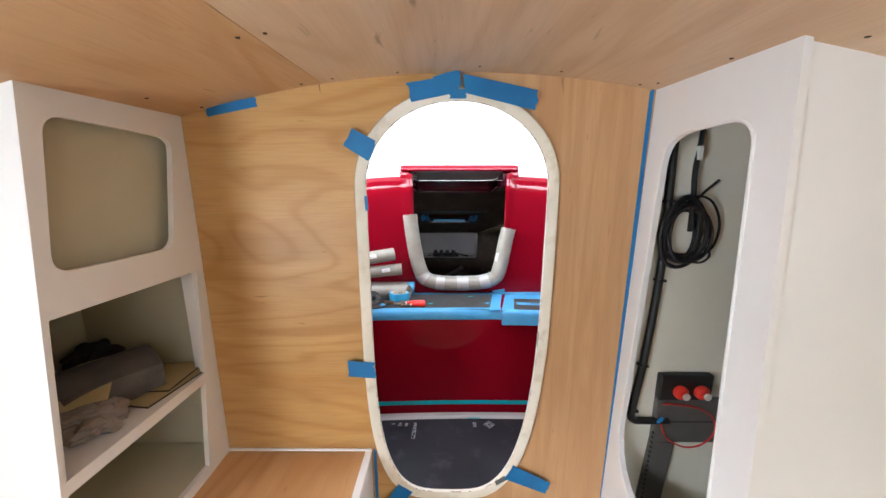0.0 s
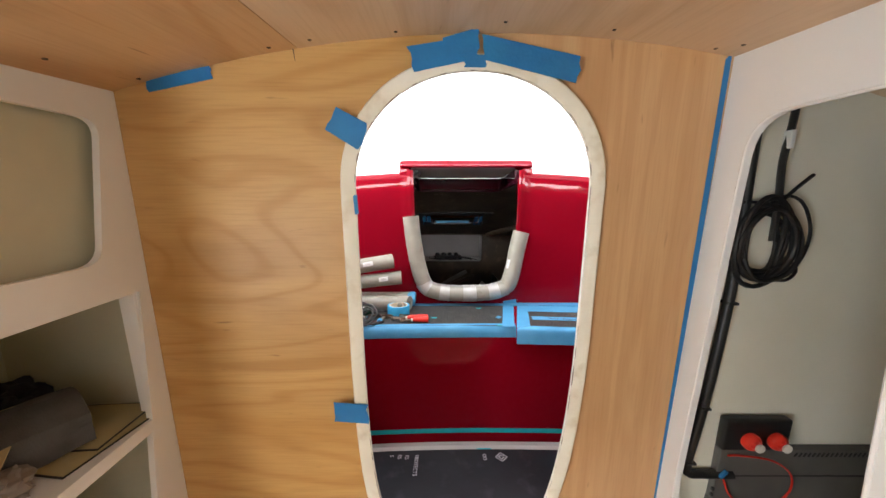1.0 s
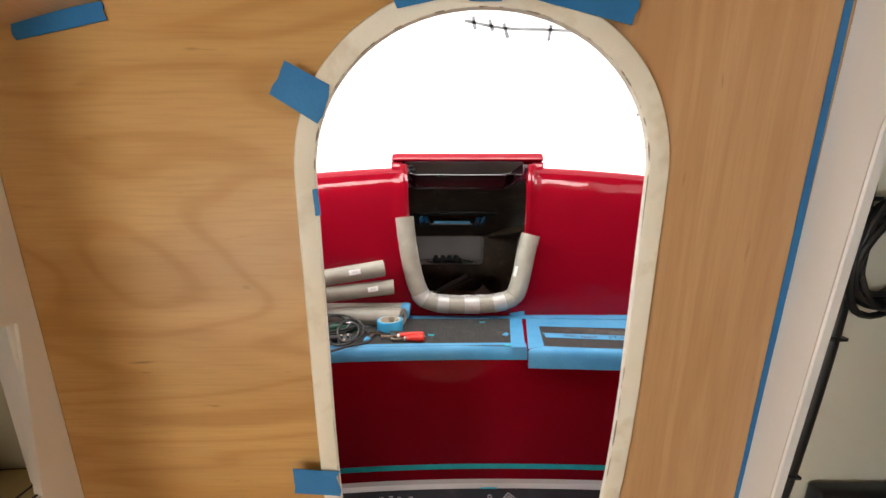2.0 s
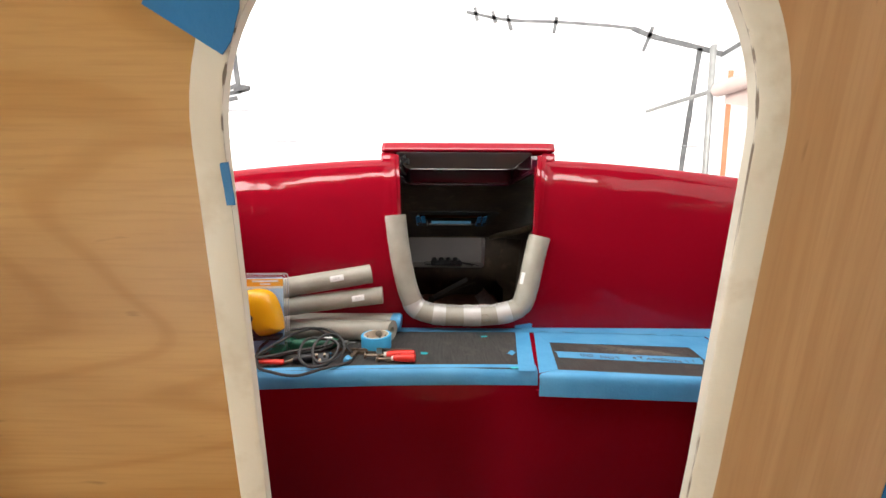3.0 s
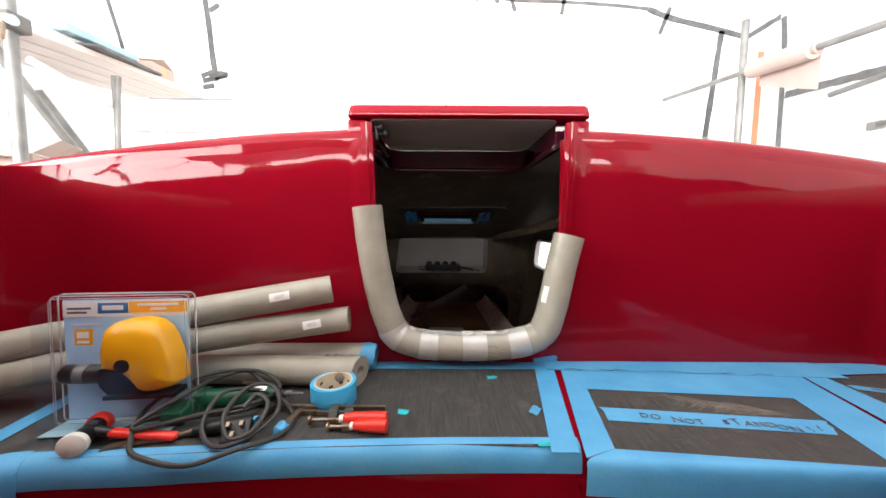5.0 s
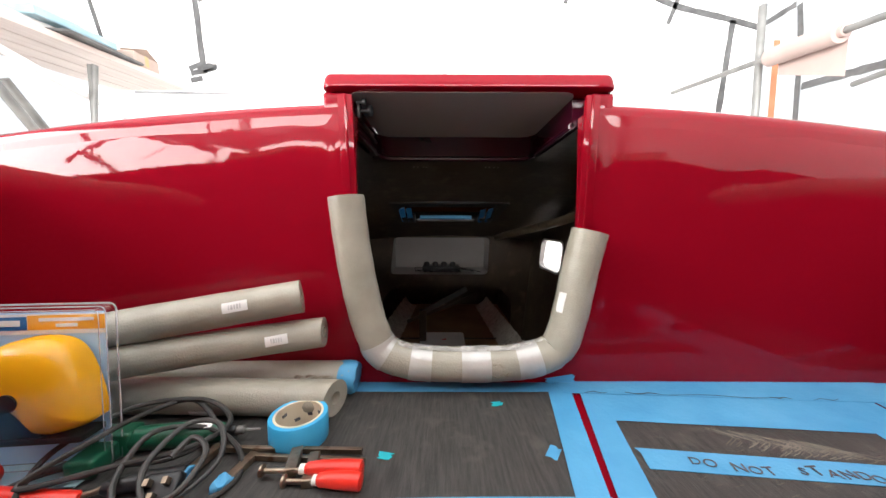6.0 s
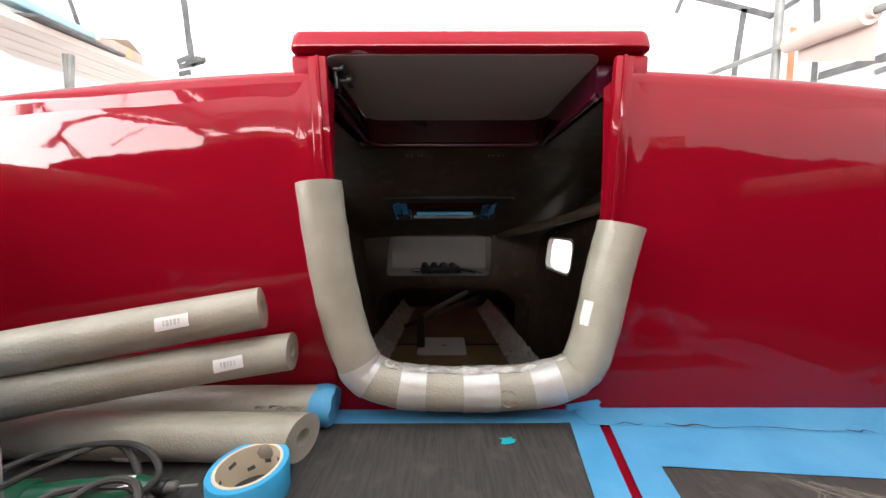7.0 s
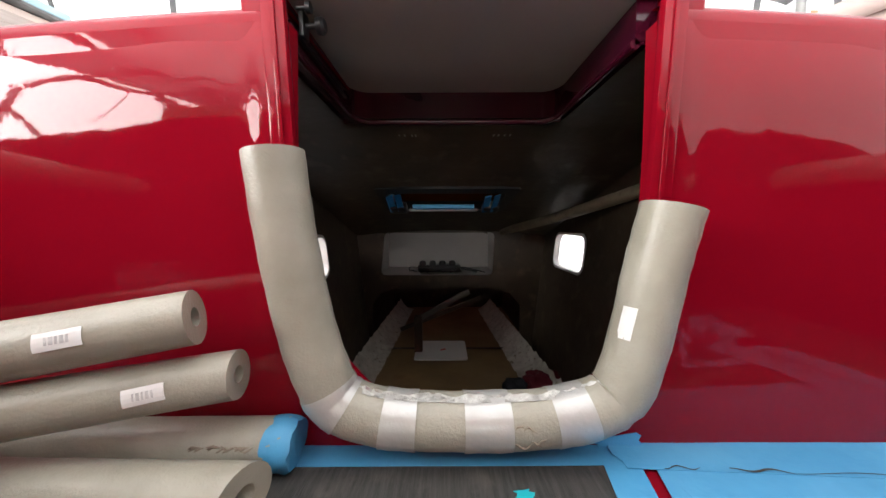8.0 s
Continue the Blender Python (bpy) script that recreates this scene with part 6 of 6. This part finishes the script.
for k in range(7):
    rr = random.Random(k)
    x, z = -2.55 + rr.uniform(-0.1, 0.1), 2.40 + rr.uniform(-0.07, 0.09)
    strip_line([(x, e - 0.004 * k, z), (x + 0.12, e - 0.004 * k, z + rr.uniform(0.0, 0.06))], 0.05, EW, "bunched dark grey tape ends on the sheeting", 10 + k)
strip_line([(-2.50, e - 0.003, 3.12), (-2.40, e - 0.003, 3.18)], 0.05, EW, "short dark grey tape tag on the sheeting", 20)
xr = EAVE_R - 0.002
strip_line([(xr, 3.92, 2.86), (xr, 3.89, 2.5), (xr, 3.88, 2.0), (xr, 3.87, 1.45)], 0.045, RW, "upright dark grey tape on the sheeting", 6)
strip_line([(xr, 3.85, 2.13), (xr, 3.6, 2.10), (xr, 3.31, 2.06), (xr, 3.03, 2.02), (xr, 2.7, 1.98)], 0.06, RW, "dark grey tape along the side sheeting", 7)
strip_line([(xr, 4.29, 2.88), (xr, 3.95, 2.88)], 0.05, RW, "dark grey tape in the sheeting's corner", 8)
# unseen dark strips in mid-air, added for the dark lines mirrored in the bulkhead
for k, (w, run) in enumerate((
    (0.07, ((0.1, 2.09), (-0.1, 2.29), (-0.42, 2.31), (-0.74, 2.31), (-1.07, 2.38))),
    (0.055, ((-0.1, 2.3), (-0.4, 2.51), (-0.83, 2.68), (-1.05, 2.63), (-1.22, 2.6))),
    (0.07, ((-1.07, 2.38), (-1.57, 2.54), (-2.3, 2.79))),
    (0.06, ((-1.22, 2.6), (-1.78, 2.95), (-2.2, 2.98))),
    (0.07, ((-1.38, 2.34), (-1.45, 2.11), (-1.41, 1.85))),
    (0.05, ((-1.56, 2.41), (-2.15, 2.43), (-2.46, 2.25))),
    (0.06, ((0.09, 1.81), (-0.05, 1.68), (-0.2, 1.48))),
    (0.07, ((0.08, 2.11), (0.08, 1.93), (0.13, 1.61))),
    (0.14, ((-1.1, 2.42), (-1.23, 2.34), (-1.5, 2.29))),
    (0.02, ((-0.72, 2.27), (-0.46, 1.8))),
)):
    strip_line([(-2.9 - 0.01 * k, y, z) for y, z in run], w, (1, 0, 0), "unseen dark strip hung for its reflection in the bulkhead", 40 + k)
seams = thing("sheeting_seams", "faint grey seams in the white end sheeting", "seam")
for a, b in (((-3.2, e, 2.245), (2.6, e, 2.19)), ((-3.4, e, 1.9), (2.9, e, 1.86)), ((-0.04, e, 1.3), (-0.04, e, 3.34))):
    part("seam", rod([a, b], 0.013, 8), SEAM, seams)


def pole(pts, r, lab, mat=None):
    return single("scaffold_pole", rod(pts, r, 14), mat or ALU, lab, "scaffold pole", "scaffold poles", smooth=True)


pole([(2.285, 3.40, G), (2.255, 3.40, 2.50)], 0.024, "upright galvanised scaffold pole by the side sheeting")
pole([(2.25, 4.26, 2.24), (2.25, 2.584, 1.985)], 0.02, "sloping galvanised tube carrying a paper roll")
pr = thing("paper_roll", "peach masking paper roll on a metal tube", "paper roll")
a, b = Vector((2.25, 3.311, 2.095)), Vector((2.25, 2.913, 2.035))
part("roll", rod([a, b], 0.062, 20), PAPER, pr, smooth=True)
part("core", hollow([b + (b - a) * 0.001, b + (b - a) * 0.06], 0.034, 0.022), PAPER, pr, "card core", True)
part("hanging_sheet", sheet([[a.lerp(b, t) + Vector((0.056, 0, -0.02 - d * (0.10 + 0.13 * t))) for t in (0.02, 0.1, 0.2, 0.4, 0.6, 0.8, 0.98)] for d in (0, 0.5, 1.0)], 0.002), PAPER, pr, "hanging end of the paper")
single("orange_strap", sheet([[(2.68 + 0.05 * k, 3.72, z) for k in (0, 1)] for z in (2.44, 2.0, 1.45, 1.1)], 0.004), ORANGE, "orange strap hanging by the side sheeting", "strap")
single("leaning_board", plate([(2.35, 1.0), (2.95, 1.0), (2.85, 1.65), (2.70, 1.62)], [], lambda u, v, w: Vector((3.05 + w, u, v)), -0.03, 0.0), LID_GREY, "pale grey panel leaning at the side sheeting", "board")
pole([(2.9, 3.35, 1.93), (2.9, 2.4, 1.96)], 0.02, "short galvanised tube near the side sheeting")
cpl = thing("pole_clip", "small grey scaffold clip on the sheeting", "clip")
part("body", box(3.03, 3.06, 3.13, 3.22, 1.62, 1.68, 0.008), ALU, cpl)
part("jaw", box(3.015, 3.035, 3.10, 3.16, 1.635, 1.665, 0.004), STEEL_BOX, cpl)

pole([(-2.26, 2.5, G), (-2.235, 2.5, 1.245), (-2.205, 2.5, 3.0)], 0.026, "upright galvanised scaffold pole beside the boat")
pole([(-3.2, 2.52, 2.02), (-2.15, 2.46, 1.90)], 0.024, "pale blue painted cross tube on the scaffold", PALE_BLUE)
pole([(-2.5, 2.45, 2.13), (-2.5, 3.02, 1.33), (-2.5, 3.8, 0.25)], 0.024, "slanting galvanised scaffold brace under the planks")
pole([(-2.62, 2.9, 1.75), (-2.62, 3.3, 1.2), (-2.62, 3.9, 0.4)], 0.022, "slanting galvanised scaffold brace under the planks")
clipp = thing("scaffold_coupler", "steel coupler joining two scaffold poles", "coupler")
part("body", box(-2.25, -2.165, 2.45, 2.545, 1.87, 1.95, 0.012), STEEL_BOX, clipp)
part("bolt", rod([(-2.18, 2.45, 1.90), (-2.17, 2.43, 1.80)], 0.008, 8), STEEL, clipp)
for k in range(4):
    single("scaffold_plank", moved(box(-0.08, 0.08, 0, 2.0, 0, 0.04, 0.004), pose(-2.50 - 0.17 * k, 2.03, 1.93 - 0.004, 6.2, 0, 0)), SCAFFOLD_PLANK, "pale weathered scaffold plank carrying stored goods", "plank", "scaffold planks")
pole([(-2.46, 2.75, 1.86), (-2.60, 3.75, 1.72)], 0.022, "white painted tube under the scaffold planks", PAINT)
for dx in (0.0, 0.03):
    pole([(-2.5 + dx, 3.26, 2.0), (-2.5 - dx, 3.25, 1.2), (-2.5, 3.25, 0.6)], 0.018, "thin grey prop under the scaffold planks")
plank_z = lambda y: 1.97 + 0.1086 * (y - 2.03)


def carton(x, y, sx, sy, sz, rz, lab, slit=True):
    ob = thing("cardboard_box", lab, "box", "cardboard boxes", at=pose(x, y, plank_z(y) + 0.004, 6.2, 0, rz))
    part("body", box(-sx / 2, sx / 2, -sy / 2, sy / 2, 0, sz, 0.003), CARDBOARD, ob)
    part("flap", moved(box(-sx / 2, sx / 2, 0, sy * 0.5, 0, 0.003), pose(0, sy / 2, sz, 150, 0, 0)), CARDBOARD, ob)
    part("seam_tape", box(-sx / 2 - 0.0006, sx / 2 + 0.0006, -0.02, 0.02, sz * 0.3, sz + 0.0008), CARD_TAN, ob)
    return ob


carton(-2.58, 3.66, 0.2, 0.26, 0.11, 8, "small brown cardboard carton on the scaffold")
carton(-2.85, 2.55, 0.5, 0.45, 0.30, 0, "large pale cardboard carton on the scaffold")
for k, (y0, y1, x, zz, m, lab) in enumerate(((2.75, 3.45, -2.62, 0.0, LABEL, "white folded sheet goods on the scaffold"), (2.9, 3.4, -2.56, 0.05, PALE_BLUE, "blue and white packet on the scaffold"), (3.0, 3.55, -2.5, 0.0, GREY_TAPE, "dark flat board on the scaffold"))):
    yy = (y0 + y1) / 2
    single("stored_packet", moved(box(-0.13, 0.13, -(y1 - y0) / 2, (y1 - y0) / 2, 0, 0.05 if k < 2 else 0.02, 0.012), pose(x, yy, plank_z(yy) + 0.003 + zz, 6.2, 0, 3 * k)), m, lab, "packet", "stored goods")
single("rope", rod(smooth_path([(-2.55, 3.42, 2.16), (-2.52, 3.32, 2.4), (-2.5, 3.2, 2.7), (-2.5, 3.1, 3.0)], 6), 0.012, 8), GREY_TAPE, "grey rope hanging to the scaffold planks", "rope", smooth=True)
cb = thing("cardboard_box", "open brown cardboard carton on the side deck", "box", "cardboard boxes", at=pose(-2.62, 2.72, 1.02, 0, 0, 30))
part("body", box(-0.16, 0.16, -0.13, 0.13, 0, 0.30, 0.003), CARDBOARD, cb)
part("flap", moved(box(-0.16, 0.16, 0, 0.12, 0, 0.004), pose(0, -0.13, 0.302, 200, 0, 0)), CARDBOARD, cb)
part("flap", moved(box(-0.13, 0.13, 0, 0.14, 0, 0.004), pose(0.16, 0, 0.302, 35, 0, -90)), CARDBOARD, cb)
single("storage_stand", box(-3.1, -2.4, 2.5, 3.0, G, 1.018, 0.01), LID_GREY, "pale covered stand beside the boat", "stand")
